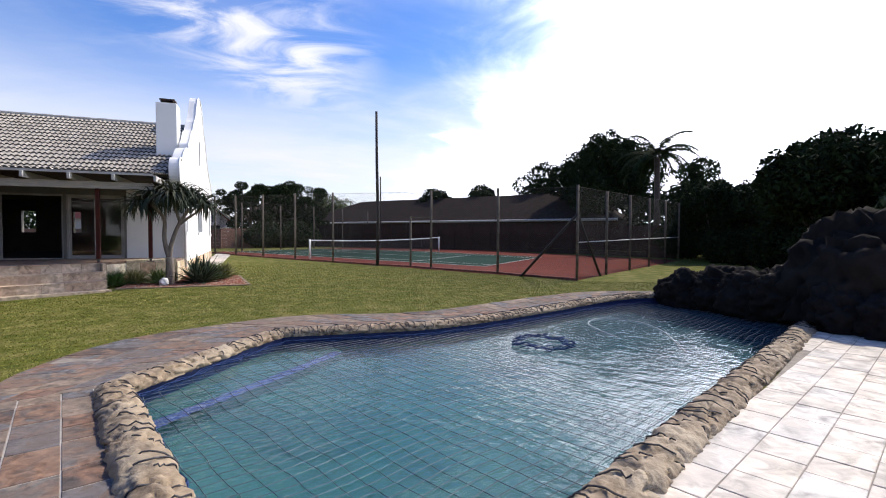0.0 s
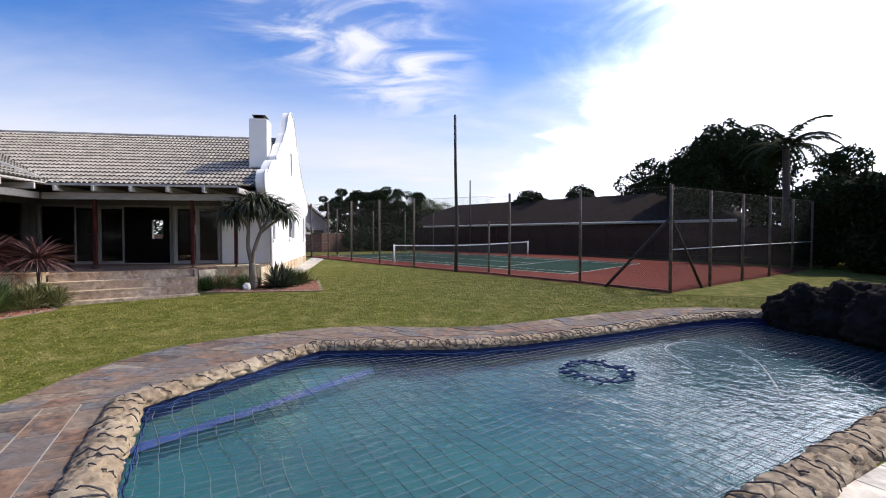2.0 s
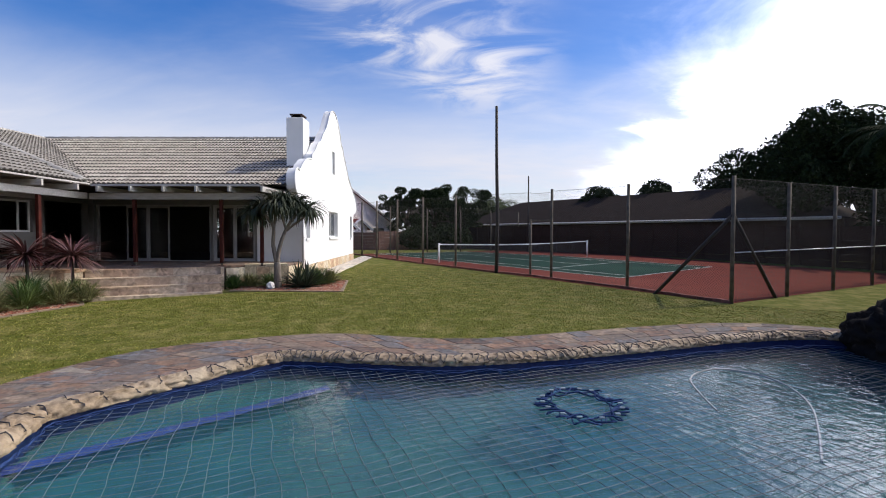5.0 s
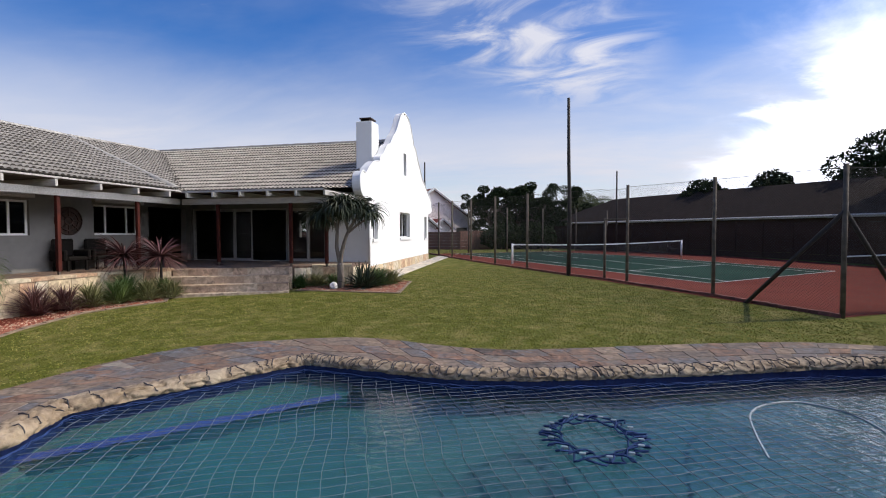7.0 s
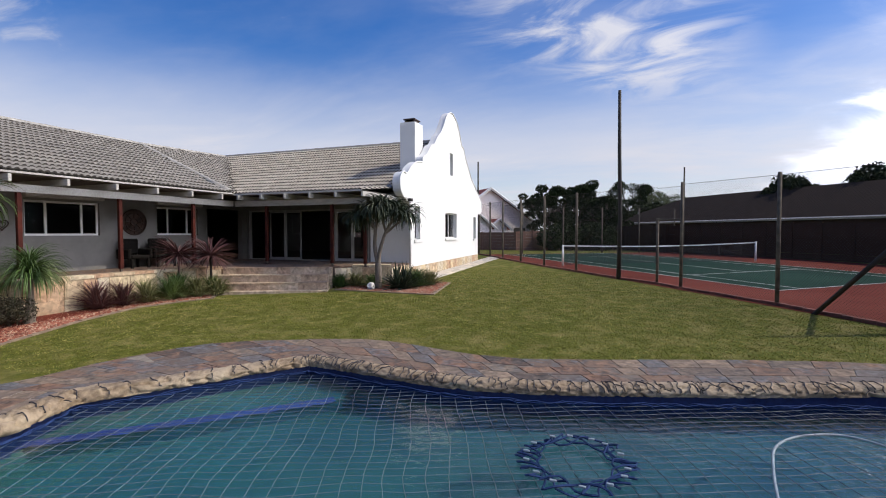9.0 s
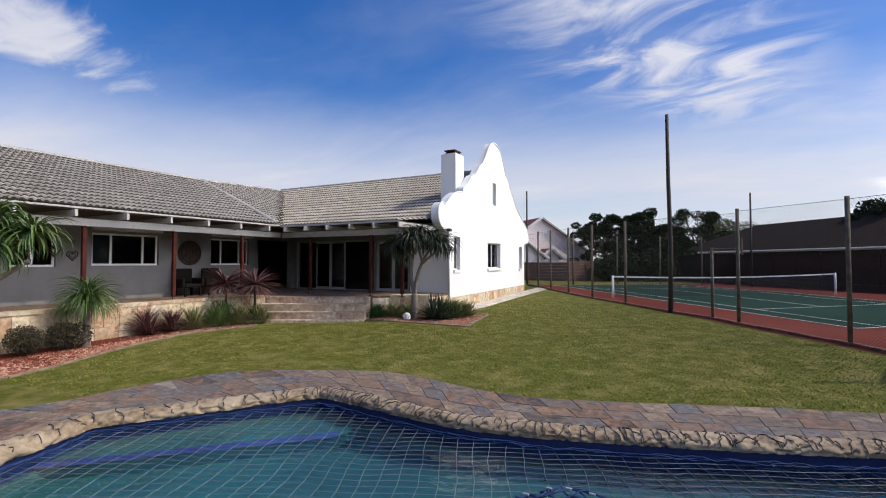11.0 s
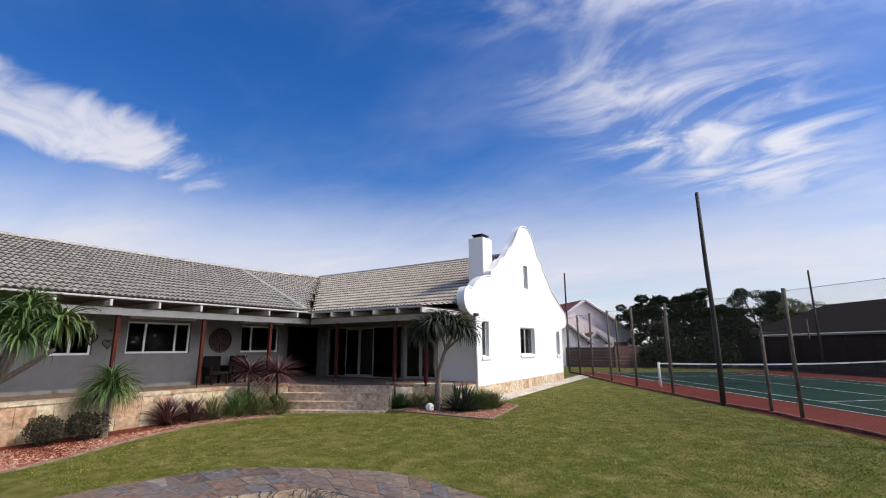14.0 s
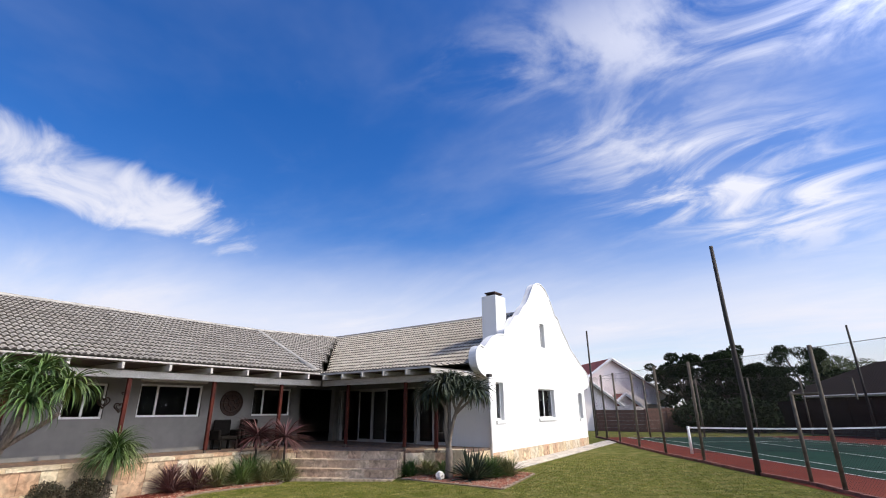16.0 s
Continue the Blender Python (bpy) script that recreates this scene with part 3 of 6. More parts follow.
def window(parent, x, y0, z0, y1, z1, bars=(), name="window", inset=0.14, sill=True, frame_w=0.05, axis="x", side=-1, glass=True):
    """A framed window in a wall across x (or across y); bars: where the mullions stand, as shares of the width."""
    w = thing(name, (0, 0, 0), "", "")
    w.parent = parent
    for k in ("label", "category"):
        if k in w:
            del w[k]

    def put(a0, d0, b0, a1, d1, b1):
        return (d0, a0, b0, d1, a1, b1) if axis == "x" else (a0, d0, b0, a1, d1, b1)

    d0, d1 = x + side * inset, x + side * (inset + 0.05)
    f = frame_w
    part("window_frame", boxes(put(y0, d0, z0, y1, d1, z0 + f), put(y0, d0, z1 - f, y1, d1, z1), put(y0, d0, z0 + f, y0 + f, d1, z1 - f), put(y1 - f, d0, z0 + f, y1, d1, z1 - f)), M["frame"], w)
    for b in bars:
        c = y0 + (y1 - y0) * b
        part("mullion", boxes(put(c - f / 2, d0, z0 + f, c + f / 2, d1, z1 - f)), M["frame"], w)
    edges = [y0 + f] + [y0 + (y1 - y0) * b for b in bars] + [y1 - f]
    if glass:
        for a, b in zip(edges, edges[1:]):
            part("pane", boxes(put(a, (d0 + d1) / 2 - 0.003, z0 + f, b, (d0 + d1) / 2 + 0.003, z1 - f)), M["glass"], w)
    if sill:
        part("window_sill", boxes(put(y0 - 0.06, x - side * 0.06, z0 - 0.12, y1 + 0.06, x + side * (inset - 0.01), z0 - 0.003), bevel=0.008), M["white"], w)
    return w


window(house, GX, *W1, name="window")
window(house, GX, *W2, bars=(0.5,), name="window")
window(house, GX, *W3, name="window")
window(house, GX, *SLIT, name="window", sill=False)
# added dark sheets behind the panes, in place of dim rooms
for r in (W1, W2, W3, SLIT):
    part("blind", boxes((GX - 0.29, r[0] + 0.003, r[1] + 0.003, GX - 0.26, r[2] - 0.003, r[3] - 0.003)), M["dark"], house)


def wall_with_holes(name, p0, p1, z0, z1, thick, holes, mat, label):
    """A wall from p0 to p1 in plan; holes in metres along it and in height; thick goes to its left."""
    a, b = Vector((*p0, 0)), Vector((*p1, 0))
    d = (b - a).normalized()
    nrm = Vector((-d.y, d.x, 0))
    bm = prism([(0, z0), ((b - a).length, z0), ((b - a).length, z1), (0, z1)], holes, lambda u, v, w: a + d * u + nrm * w + Vector((0, 0, v)), thick)
    return part(name, bm, mat, house, label)


# facade behind the veranda of the far wing; from the inner corner to the gable
FY = 18.45
FX0 = -10.2
doors = [(-10.12, -5.8), (-5.72, -4.12)]
wall_with_holes("wall", (-4.05, FY), (GX - 0.3, FY), -0.2, 3.3, 0.25, [], M["white"], "white plastered wall beside the veranda doors")
# the same plaster as the piece above, in its shade-toned copy
wall_with_holes("wall", (FX0, FY), (-4.05, FY), -0.2, 3.3, 0.25, [rect((x0 - FX0, FLOOR, x1 - FX0, 2.72)) for x0, x1 in doors], M["shaded_plaster"], "white plastered wall behind the veranda, its shade in the colour")
# wall behind the veranda of the near wing
WX = -10.2
LWIN = [(8.3, 1.65, 9.35, 2.65), (10.25, 1.68, 12.25, 2.68), (14.2, 1.68, 15.9, 2.68), (4.5, 1.68, 6.3, 2.68)]
# the last hole is an assumed doorway, added to darken the inner corner
wall_with_holes("wall", (WX, -2.0), (WX, FY + 0.25), -0.5, 3.5, 0.25, [rect((r[0] + 2.0, r[1], r[2] + 2.0, r[3])) for r in LWIN] + [rect((18.35, FLOOR, 20.2, 2.72))], M["shaded_plaster"], "white plastered wall behind the veranda, its shade in the colour")
for r in LWIN:
    window(house, WX, *r, bars=(0.28, 0.76) if r[2] - r[0] > 1.3 else (0.5,), inset=0.08, frame_w=0.06, sill=False)
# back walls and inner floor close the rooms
part("wall", boxes((-18.5, 27.4, -0.2, -10.3, 27.65, 3.4), (-9.75, 27.4, -0.2, -8.3, 27.65, 3.4), (-8.0, 27.4, -0.2, GX - 0.3, 27.65, 3.4), (-10.3, 27.4, -0.2, -9.75, 27.65, 1.5), (-10.3, 27.4, 2.5, -9.75, 27.65, 3.4), (-8.3, 27.4, -0.2, -8.0, 27.65, 1.5), (-8.3, 27.4, 2.5, -8.0, 27.65, 3.4), (-18.75, -2.0, -0.6, -18.5, 27.65, 3.4), (-18.5, -2.25, -0.6, WX, -2.0, 3.4)), M["shaded_plaster"], house)
# room floor and ceiling coloured near black so that the rooms read unlit
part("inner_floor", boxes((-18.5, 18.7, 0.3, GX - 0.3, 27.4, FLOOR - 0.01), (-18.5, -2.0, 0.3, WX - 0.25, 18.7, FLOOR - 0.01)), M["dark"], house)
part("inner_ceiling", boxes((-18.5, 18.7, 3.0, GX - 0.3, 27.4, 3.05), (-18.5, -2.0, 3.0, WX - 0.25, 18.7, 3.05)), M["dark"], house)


def door_set(x0, x1, leaves):
    """Sliding glass doors: a frame, and the closed leaves from one x to another."""
    d = tagged(thing("door", (0, 0, 0), "white-framed sliding glass doors onto the veranda, shade in frame colour", "door"), group="")
    d.parent = house
    part("door_frame", boxes((x0, FY + 0.06, 2.66, x1, FY + 0.16, 2.72), (x0, FY + 0.06, FLOOR, x0 + 0.06, FY + 0.16, 2.66), (x1 - 0.06, FY + 0.06, FLOOR, x1, FY + 0.16, 2.66), (x0 + 0.06, FY + 0.06, FLOOR, x1 - 0.06, FY + 0.16, FLOOR + 0.03)), M["door_frame"], d)
    for k, (a, b) in enumerate(leaves):
        leaf = new("door_leaf")
        leaf.parent = d
        yy = FY + 0.08 + 0.03 * (k % 2)
        f = 0.06
        part("leaf_frame", boxes((a, yy, FLOOR + 0.03, b, yy + 0.028, FLOOR + 0.11), (a, yy, 2.6, b, yy + 0.028, 2.66), (a, yy, FLOOR + 0.11, a + f, yy + 0.028, 2.6), (b - f, yy, FLOOR + 0.11, b, yy + 0.028, 2.6)), M["door_frame"], leaf)
        part("pane", boxes((a + f, yy + 0.01, FLOOR + 0.11, b - f, yy + 0.016, 2.6)), M["glass"], leaf)


door_set(-10.12, -5.8, [(-9.0, -8.2), (-8.2, -7.4)])
door_set(-5.72, -4.12, [(-5.66, -4.92), (-4.92, -4.18)])

# veranda slab, its stone face and steps
CORNER_L, CORNER_R = (-7.15, 14.15), (-4.1, 15.75)
VER = [(WX, -2.0), (-7.95, -2.0), (-7.95, 12.6), CORNER_L, CORNER_R, (-3.6, 16.35), (GX - 0.02, 16.9), (GX - 0.02, FY), (WX, FY)]
veranda = tagged(part("veranda_floor", prism(VER, [], lambda u, v, w: Vector((u, v, FLOOR - 0.9 * w)), 1.0), M["slate"], None, "stone-paved veranda floor raised above the lawn"), category="floor", kind="structure")


def steps():
    s = tagged(thing("garden_steps", (0, 0, 0), "three sandstone-tiled steps from the lawn up to the veranda", "steps"), kind="structure")
    a, b = Vector((*CORNER_L, 0)), Vector((*CORNER_R, 0))
    d = (b - a).normalized()
    out = Vector((d.y, -d.x, 0))
    L = (b - a).length
    base = -0.12
    rise = (FLOOR - base - 0.05) / 3
    mm = Matrix(((d.x, out.x, 0, a.x), (d.y, out.y, 0, a.y), (0, 0, 1, 0), (0, 0, 0, 1)))
    for k in range(3):
        z1 = FLOOR - rise * k - 0.004 * (k == 0)
        bm = bmesh.new()
        box(bm, -0.12 * k, -0.3, z1 - rise, L, 0.06 + 0.34 * k, z1 - 0.03, m=mm)
        part("riser", bm, M["step"], s)
        for j in range(8):
            x0, x1 = -0.12 * k + (L + 0.12 * k) * j / 8, -0.12 * k + (L + 0.12 * k) * (j + 1) / 8
            bm = bmesh.new()
            box(bm, x0 + 0.004, -0.28, z1 - 0.03, x1 - 0.004, 0.09 + 0.34 * k, z1, m=mm)
            part("tread_tile", bm, M["step"], s)
            bm = bmesh.new()
            box(bm, x0 + 0.004, 0.06 + 0.34 * k, z1 - rise + 0.004, x1 - 0.004, 0.072 + 0.34 * k, z1 - 0.034, m=mm)
            part("riser_tile", bm, M["step"], s)
    bm = bmesh.new()
    box(bm, -0.45, -0.3, base - 0.2, L + 0.02, 0.06 + 0.34 * 3, base + 0.05, m=mm)
    part("step_base", bm, M["step"], s)
    bm = bmesh.new()
    box(bm, L + 0.003, -0.3, base - 0.2, L + 0.09, 0.3, FLOOR - 0.02, m=mm)
    part("cheek_wall", bm, M["step"], s)


steps()


# roofs
def jit_of():
    return random.uniform(-0.004, 0.004)


def tiles_on(name, corners, course=0.34, width=0.31, parent=None, label="", parts=False, y0_=5.0, y1_=13.0):
    """Tiles over a flat roof face given by its polygon; the first edge is the eave. Each tile is a low wave."""
    P = [Vector(c) for c in corners]
    nrm = (P[1] - P[0]).cross(P[-1] - P[0]).normalized()
    if nrm.z < 0:
        nrm = -nrm
    u = Vector((-nrm.y, nrm.x, 0)).normalized()
    v = nrm.cross(u)
    poly = [((p - P[0]).dot(u), (p - P[0]).dot(v)) for p in P]
    u0, u1 = min(p[0] for p in poly), max(p[0] for p in poly)
    v1 = max(p[1] for p in poly)
    verts, faces = [], []
    singles, base_me = 0, None
    prof = [(0.0, 0.004), (0.035, 0.042), (0.085, 0.046), (0.122, 0.008), (0.156, 0.0), (0.191, 0.042), (0.241, 0.046), (0.278, 0.008), (0.312, 0.004)]
    for r in range(int(v1 / course) + 1):
        for c in range(int((u1 - u0) / width) + 1):
            x, y = u0 + c * width, r * course
            if not inside(poly, x + width / 2, y + course / 2):
                continue
            jit = random.uniform(-0.004, 0.004)
            if singles < 300 and parts and r < 12 and y0_ < (P[0] + u * x + v * y).y < y1_:
                if base_me is None:
                    bv, bf = [], []
                    for px, pz in prof:
                        bv += [(px, -0.02, pz + 0.004), (px, -0.02, pz + 0.056), (px, course + 0.02, pz + 0.006)]
                    for k in range(len(prof) - 1):
                        bf += [(3 * k + 1, 3 * k + 4, 3 * k + 5, 3 * k + 2), (3 * k, 3 * k + 3, 3 * k + 4, 3 * k + 1)]
                    base_me = bpy.data.meshes.new("roof_tile")
                    base_me.from_pydata(bv, [], bf)
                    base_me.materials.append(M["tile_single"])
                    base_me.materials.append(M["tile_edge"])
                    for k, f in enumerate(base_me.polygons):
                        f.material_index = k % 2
                ob = new("roof_tile", base_me)
                ob.parent = parent
                q = P[0] + u * x + v * y + nrm * jit_of()
                ob.matrix_basis = Matrix(((u.x, v.x, nrm.x, q.x), (u.y, v.y, nrm.y, q.y), (u.z, v.z, nrm.z, q.z), (0, 0, 0, 1)))
                singles += 1
                continue
            n0 = len(verts)
            for px, pz in prof:
                base = P[0] + u * (x + px) + v * y
                verts.append(tuple(base - v * 0.02 + nrm * (pz + 0.006 + jit)))
                verts.append(tuple(base - v * 0.02 + nrm * (pz + 0.056 + jit)))
                verts.append(tuple(base + v * (course + 0.02) + nrm * (pz + 0.008 + jit)))
            for k in range(len(prof) - 1):
                a, b = n0 + 3 * k, n0 + 3 * (k + 1)
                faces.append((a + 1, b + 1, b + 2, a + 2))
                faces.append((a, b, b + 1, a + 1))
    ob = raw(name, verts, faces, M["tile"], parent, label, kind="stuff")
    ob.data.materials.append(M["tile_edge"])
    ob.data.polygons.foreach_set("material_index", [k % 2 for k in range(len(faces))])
    return ob


roof = new("roof")
roof.parent = house
C = (-8.25, 15.5, 3.3)
EZ = 3.14
LR = -13.4
LRZ = 5.38
faces_ = dict(
    near=[(-8.05, -3.0, EZ + 0.06), (-8.05, 15.3, EZ + 0.06), (LR, 16.0, LRZ), (LR, -3.0, LRZ)],
    mid=[(-8.06, 15.4, EZ + 0.10), (-15.9, 22.95, 6.05), (LR, 16.0, LRZ)],
    low=[(-8.1, 15.6, EZ), (-2.8, 15.6, EZ), (-2.8, 18.2, 3.42), (-10.8, 18.2, 3.42)],
    far=[(-10.9, 18.2, 3.42), (-2.75, 18.2, 3.42), (-2.75, 22.95, 6.05), (-15.9, 22.95, 6.05)],
)
for k, cs in faces_.items():
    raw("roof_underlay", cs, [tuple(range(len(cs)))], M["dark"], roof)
    tiles_on("roof_tiling", cs, parent=roof, label="grey weathered concrete roof tiles", parts=k == "near")
raw("roof_back", [(LR, -3, LRZ), (LR, 16, LRZ), (-15.9, 22.95, 6.05), (-2.75, 22.95, 6.05), (-2.75, 28, 3.3), (-19.2, 28, 3.3), (-19.2, -3, 3.3)], [(0, 1, 6), (1, 2, 5, 6), (2, 3, 4, 5)], M["tile"], roof)
bm = bmesh.new()
for a, b in (((LR, -3, LRZ), (LR, 16, LRZ)), ((-2.9, 22.95, 6.07), (-15.9, 22.95, 6.07)), ((LR, 16, LRZ), (-8.12, 15.4, EZ + 0.12)), ((LR, 16, LRZ), (-15.9, 22.95, 6.05))):
    n = 40
    tube(bm, [Vector(a).lerp(Vector(b), k / n) for k in range(n + 1)], [0.1 + 0.012 * (k % 2) for k in range(n + 1)], 8)
part("ridge_cap", bm, M["ridge"], roof)

# veranda roof timbers, posts
bm = bmesh.new()
box(bm, -8.04, -3.0, EZ + 0.01, -8.0, 15.5, EZ + 0.055)
box(bm, -8.0, 15.5, EZ - 0.03, -2.72, 15.54, EZ + 0.03)
part("fascia", bm, M["timber_white"], roof, "white painted timber fascia")
part("fascia", boxes((-5.0, 18.12, 3.36, -2.78, 18.17, 3.5)), M["timber_white"], roof)
for k in range(13):
    y = 14.9 - 1.22 * k
    part("rafter", boxes((-10.2, y - 0.035, EZ - 0.2, -7.9, y + 0.035, EZ - 0.025), bevel=0.006), M["timber_white"], roof, "white painted rafter")
for k in range(6):
    x = -7.75 + 1.02 * k
    part("rafter", boxes((x - 0.035, 15.42, EZ - 0.2, x + 0.035, 18.4, EZ - 0.035), bevel=0.006), M["timber_white"], roof, "white painted rafter")
part("beam", boxes((-8.56, -2.9, EZ - 0.4, -8.42, 15.9, EZ - 0.203)), M["timber_white"], roof, "white painted veranda beam")
part("beam", boxes((-8.41, 15.98, EZ - 0.4, -2.8, 16.12, EZ - 0.203)), M["timber_white"], roof, "white painted veranda beam")
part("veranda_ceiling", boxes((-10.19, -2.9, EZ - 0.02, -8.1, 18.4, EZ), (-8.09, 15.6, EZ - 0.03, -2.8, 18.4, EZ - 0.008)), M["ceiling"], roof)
part("side_fascia", boxes((-2.75, 15.5, EZ - 0.07, -2.71, 18.4, EZ + 0.01)), M["pole"], roof)


def veranda_post(x, y, mat="red_post", r=0.05):
    p = thing("veranda_post", (x, y, FLOOR), "oxblood painted steel post carrying the veranda beam", "post", "veranda posts")
    part("shaft", boxes((-r, -r, 0.1, r, r, EZ - 0.4 - FLOOR), bevel=0.008), M[mat], p)
    part("base_plate", boxes((-0.09, -0.09, 0, 0.09, 0.09, 0.012)), M[mat], p)
    part("stub", boxes((-0.03, -0.03, 0.012, 0.03, 0.03, 0.1)), M["steel"], p)
    return p


for x, y in ((-8.49, 4.2), (-8.49, 6.7), (-8.49, 9.25), (-8.49, 11.7), (-8.49, 14.2), (-7.0, 16.05), (-4.2, 16.05), (-2.9, 16.05)):
    veranda_post(x, y)

pipe = thing("downpipe", (GX + 0.06, 18.36, 0.3), "white rainwater downpipe at the gable corner", "downpipe")
part("pipe", tube(bmesh.new(), [(0, 0, 0), (0, 0, 2.65)], 0.045, 10), M["frame"], pipe)
part("bracket", boxes((-0.06, -0.01, 1.2, 0.06, 0.09, 1.23)), M["frame"], pipe)
part("gutter_end", boxes((-0.12, -0.1, 2.65, 0.08, 0.1, 2.76), bevel=0.02), M["pole"], pipe)

# chimney
ch = tagged(thing("chimney", (-3.05, 20.2, 4.0), "white plastered chimney with a dark cowl", "chimney"), group="")
part("chimney_body", boxes((-0.35, -0.42, -0.4, 0.33, 0.38, 2.28), bevel=0.015), M["white"], ch)
part("cowl", boxes((-0.22, -0.28, 2.284, 0.22, 0.26, 2.33), (-0.25, -0.31, 2.40, 0.25, 0.29, 2.45), (-0.2, -0.26, 2.33, -0.16, 0.24, 2.4), (0.16, -0.26, 2.33, 0.2, 0.24, 2.4)), M["rust"], ch, "dark metal cowl")

# stone cladding on the low walls, slab by slab
clad = tagged(thing("stone_cladding", (0, 0, 0), "honey and rust coloured sandstone cladding on the plinth", "wall"), kind="structure")


def clad_wall(a, b, z0, z1, hi=0.55):
    a, b = Vector((*a, 0)), Vector((*b, 0))
    d = (b - a).normalized()
    out = Vector((d.y, -d.x, 0))
    mm = Matrix(((d.x, out.x, 0, a.x), (d.y, out.y, 0, a.y), (0, 0, 1, 0), (0, 0, 0, 1)))
    L = (b - a).length
    rows = 2 if z1(0) - z0(0) > 0.7 else 1
    for r in range(rows):
        x = 0.0
        while x < L - 0.08:
            w = min(random.uniform(0.28, 0.6), L - x)
            lo, up = z0(x), z1(x)
            s0 = lo + (up - lo) * r / rows
            s1 = lo + (up - lo) * (r + 1) / rows
            bm = bmesh.new()
            box(bm, x + 0.005, 0, s0 + 0.004, x + w - 0.005, 0.03 + random.uniform(0, 0.008), s1 - 0.004, m=mm)
            part("stone", bm, M["stone"], clad)
            x += w


clad_wall((-7.95, -2.0), (-7.95, 12.6), lambda x: -0.4, lambda x: FLOOR - 0.06)
clad_wall((-7.95, 12.6), CORNER_L, lambda x: -0.3, lambda x: FLOOR - 0.06)
clad_wall((CORNER_R[0] + 0.12, CORNER_R[1] + 0.1), (-3.6, 16.35), lambda x: -0.15, lambda x: FLOOR - 0.06)
clad_wall((-3.6, 16.35), (GX - 0.02, 16.9), lambda x: -0.15, lambda x: FLOOR - 0.06)
clad_wall((GX, 16.9), (GX, 18.44), lambda x: -0.1, lambda x: FLOOR - 0.06)
clad_wall((GX, 18.45), (GX, 27.55), lambda x: -0.05 + 0.026 * x, lambda x: 0.46 + 0.012 * x)


def edge_slabs(a, b, w=0.34):
    a, b = Vector((*a, 0)), Vector((*b, 0))
    d = (b - a).normalized()
    out = Vector((d.y, -d.x, 0))
    mm = Matrix(((d.x, out.x, 0, a.x), (d.y, out.y, 0, a.y), (0, 0, 1, 0), (0, 0, 0, 1)))
    L, x = (b - a).length, 0.0
    while x < L - 0.05:
        s = min(random.uniform(0.45, 0.6), L - x)
        bm = bmesh.new()
        box(bm, x + 0.004, -w, FLOOR + 0.003, x + s - 0.004, 0.07, FLOOR + 0.03, m=mm)
        box(bm, x + 0.004, 0.004, FLOOR - 0.055, x + s - 0.004, 0.066, FLOOR + 0.003, m=mm)
        part("edge_slab", bm, M["stone"], veranda)
        x += s


edge_slabs((-7.95, -2.0), (-7.95, 12.6))
edge_slabs((-7.95, 12.6), CORNER_L)
edge_slabs((-3.6, 16.35), (GX - 0.02, 16.9))

# ---- pool edge: sculpted rock coping ----
DECK = -0.325


def coping_point(k, th):
    """A point on the modelled rock band: k along the pool's edge, th over its back from the water side to the deck."""
    n = len(POOL_DENSE)
    p = POOL_DENSE[k % n]
    a, b = Vector(POOL_DENSE[(k - 2) % n]), Vector(POOL_DENSE[(k + 2) % n])
    d = (b - a).normalized()
    out = Vector((-d.y, d.x))
    z0 = gz(p[1])
    off, h = math.cos(th), max(math.sin(th), -0.6)
    q = Vector((p[0] - off * 0.3 * out.x, p[1] - off * 0.3 * out.y, h * 0.2))
    size = 1.0 - 0.16 * min(max((p[1] - 5.0) / 3.0, 0), 1)
    lump = noise.noise(q * 3.1)
    knob = noise.noise(q * 8.5 + Vector((5, 2, 7)))
    small = noise.noise(q * 21 + Vector((1, 8, 3)))
    seam = abs(noise.noise(q * 4.3 + Vector((9, 3, 1))))
    seam2 = abs(noise.noise(q * 9.5 + Vector((2, 6, 4))))
    cut = 0.33 * max(0, 1 - seam * 13) + 0.15 * max(0, 1 - seam2 * 9)
    r = 1 + 0.10 * lump + 0.13 * knob + 0.075 * small - cut
    c = Vector((p[0], p[1])) - out * (off * 0.205 * size * r)
    z = z0 + (h * 0.135 * size ** 2.2 * r if h > 0 else h * (0.12 if off > 0 else 0.35))
    return c, (max(z, WATER - 0.1) if off > 0 else max(z, z0 - 0.12))


def coping():
    """A rounded band of modelled rock along the pool's edge, with seams and lobes."""
    n, m = len(POOL_DENSE), 24
    verts, faces = [], []
    for k in range(n):
        for j in range(m):
            c, z = coping_point(k, math.pi * 1.18 * j / (m - 1) - 0.1 * math.pi)
            verts.append((c.x, c.y, z))
    for k in range(n):
        for j in range(m - 1):
            a, b = k * m + j, ((k + 1) % n) * m + j
            faces.append((a, b, b + 1, a + 1))
    ob = raw("rock_coping", verts, faces, M["coping"], None, "tan sculpted rock coping round the pool, cracked and lumpy", smooth=True)
    return tagged(ob, category="pool edge", kind="structure")


def dense(poly, step):
    out, m = [], len(poly)
    for i in range(m):
        a, b = Vector(poly[i]), Vector(poly[(i + 1) % m])
        c = max(1, int((b - a).length / step))
        out += [tuple(a.lerp(b, j / c)) for j in range(c)]
    return out


POOL_DENSE = [tuple(p) for p in dense(POOL, 0.025)]
POOL_DENSE = [((a[0] + b[0] + c[0]) / 3, (a[1] + b[1] + c[1]) / 3) for a, b, c in zip([POOL_DENSE[-1]] + POOL_DENSE[:-1], POOL_DENSE, POOL_DENSE[1:] + [POOL_DENSE[0]])]
cop = coping()
cop.data.flip_normals()

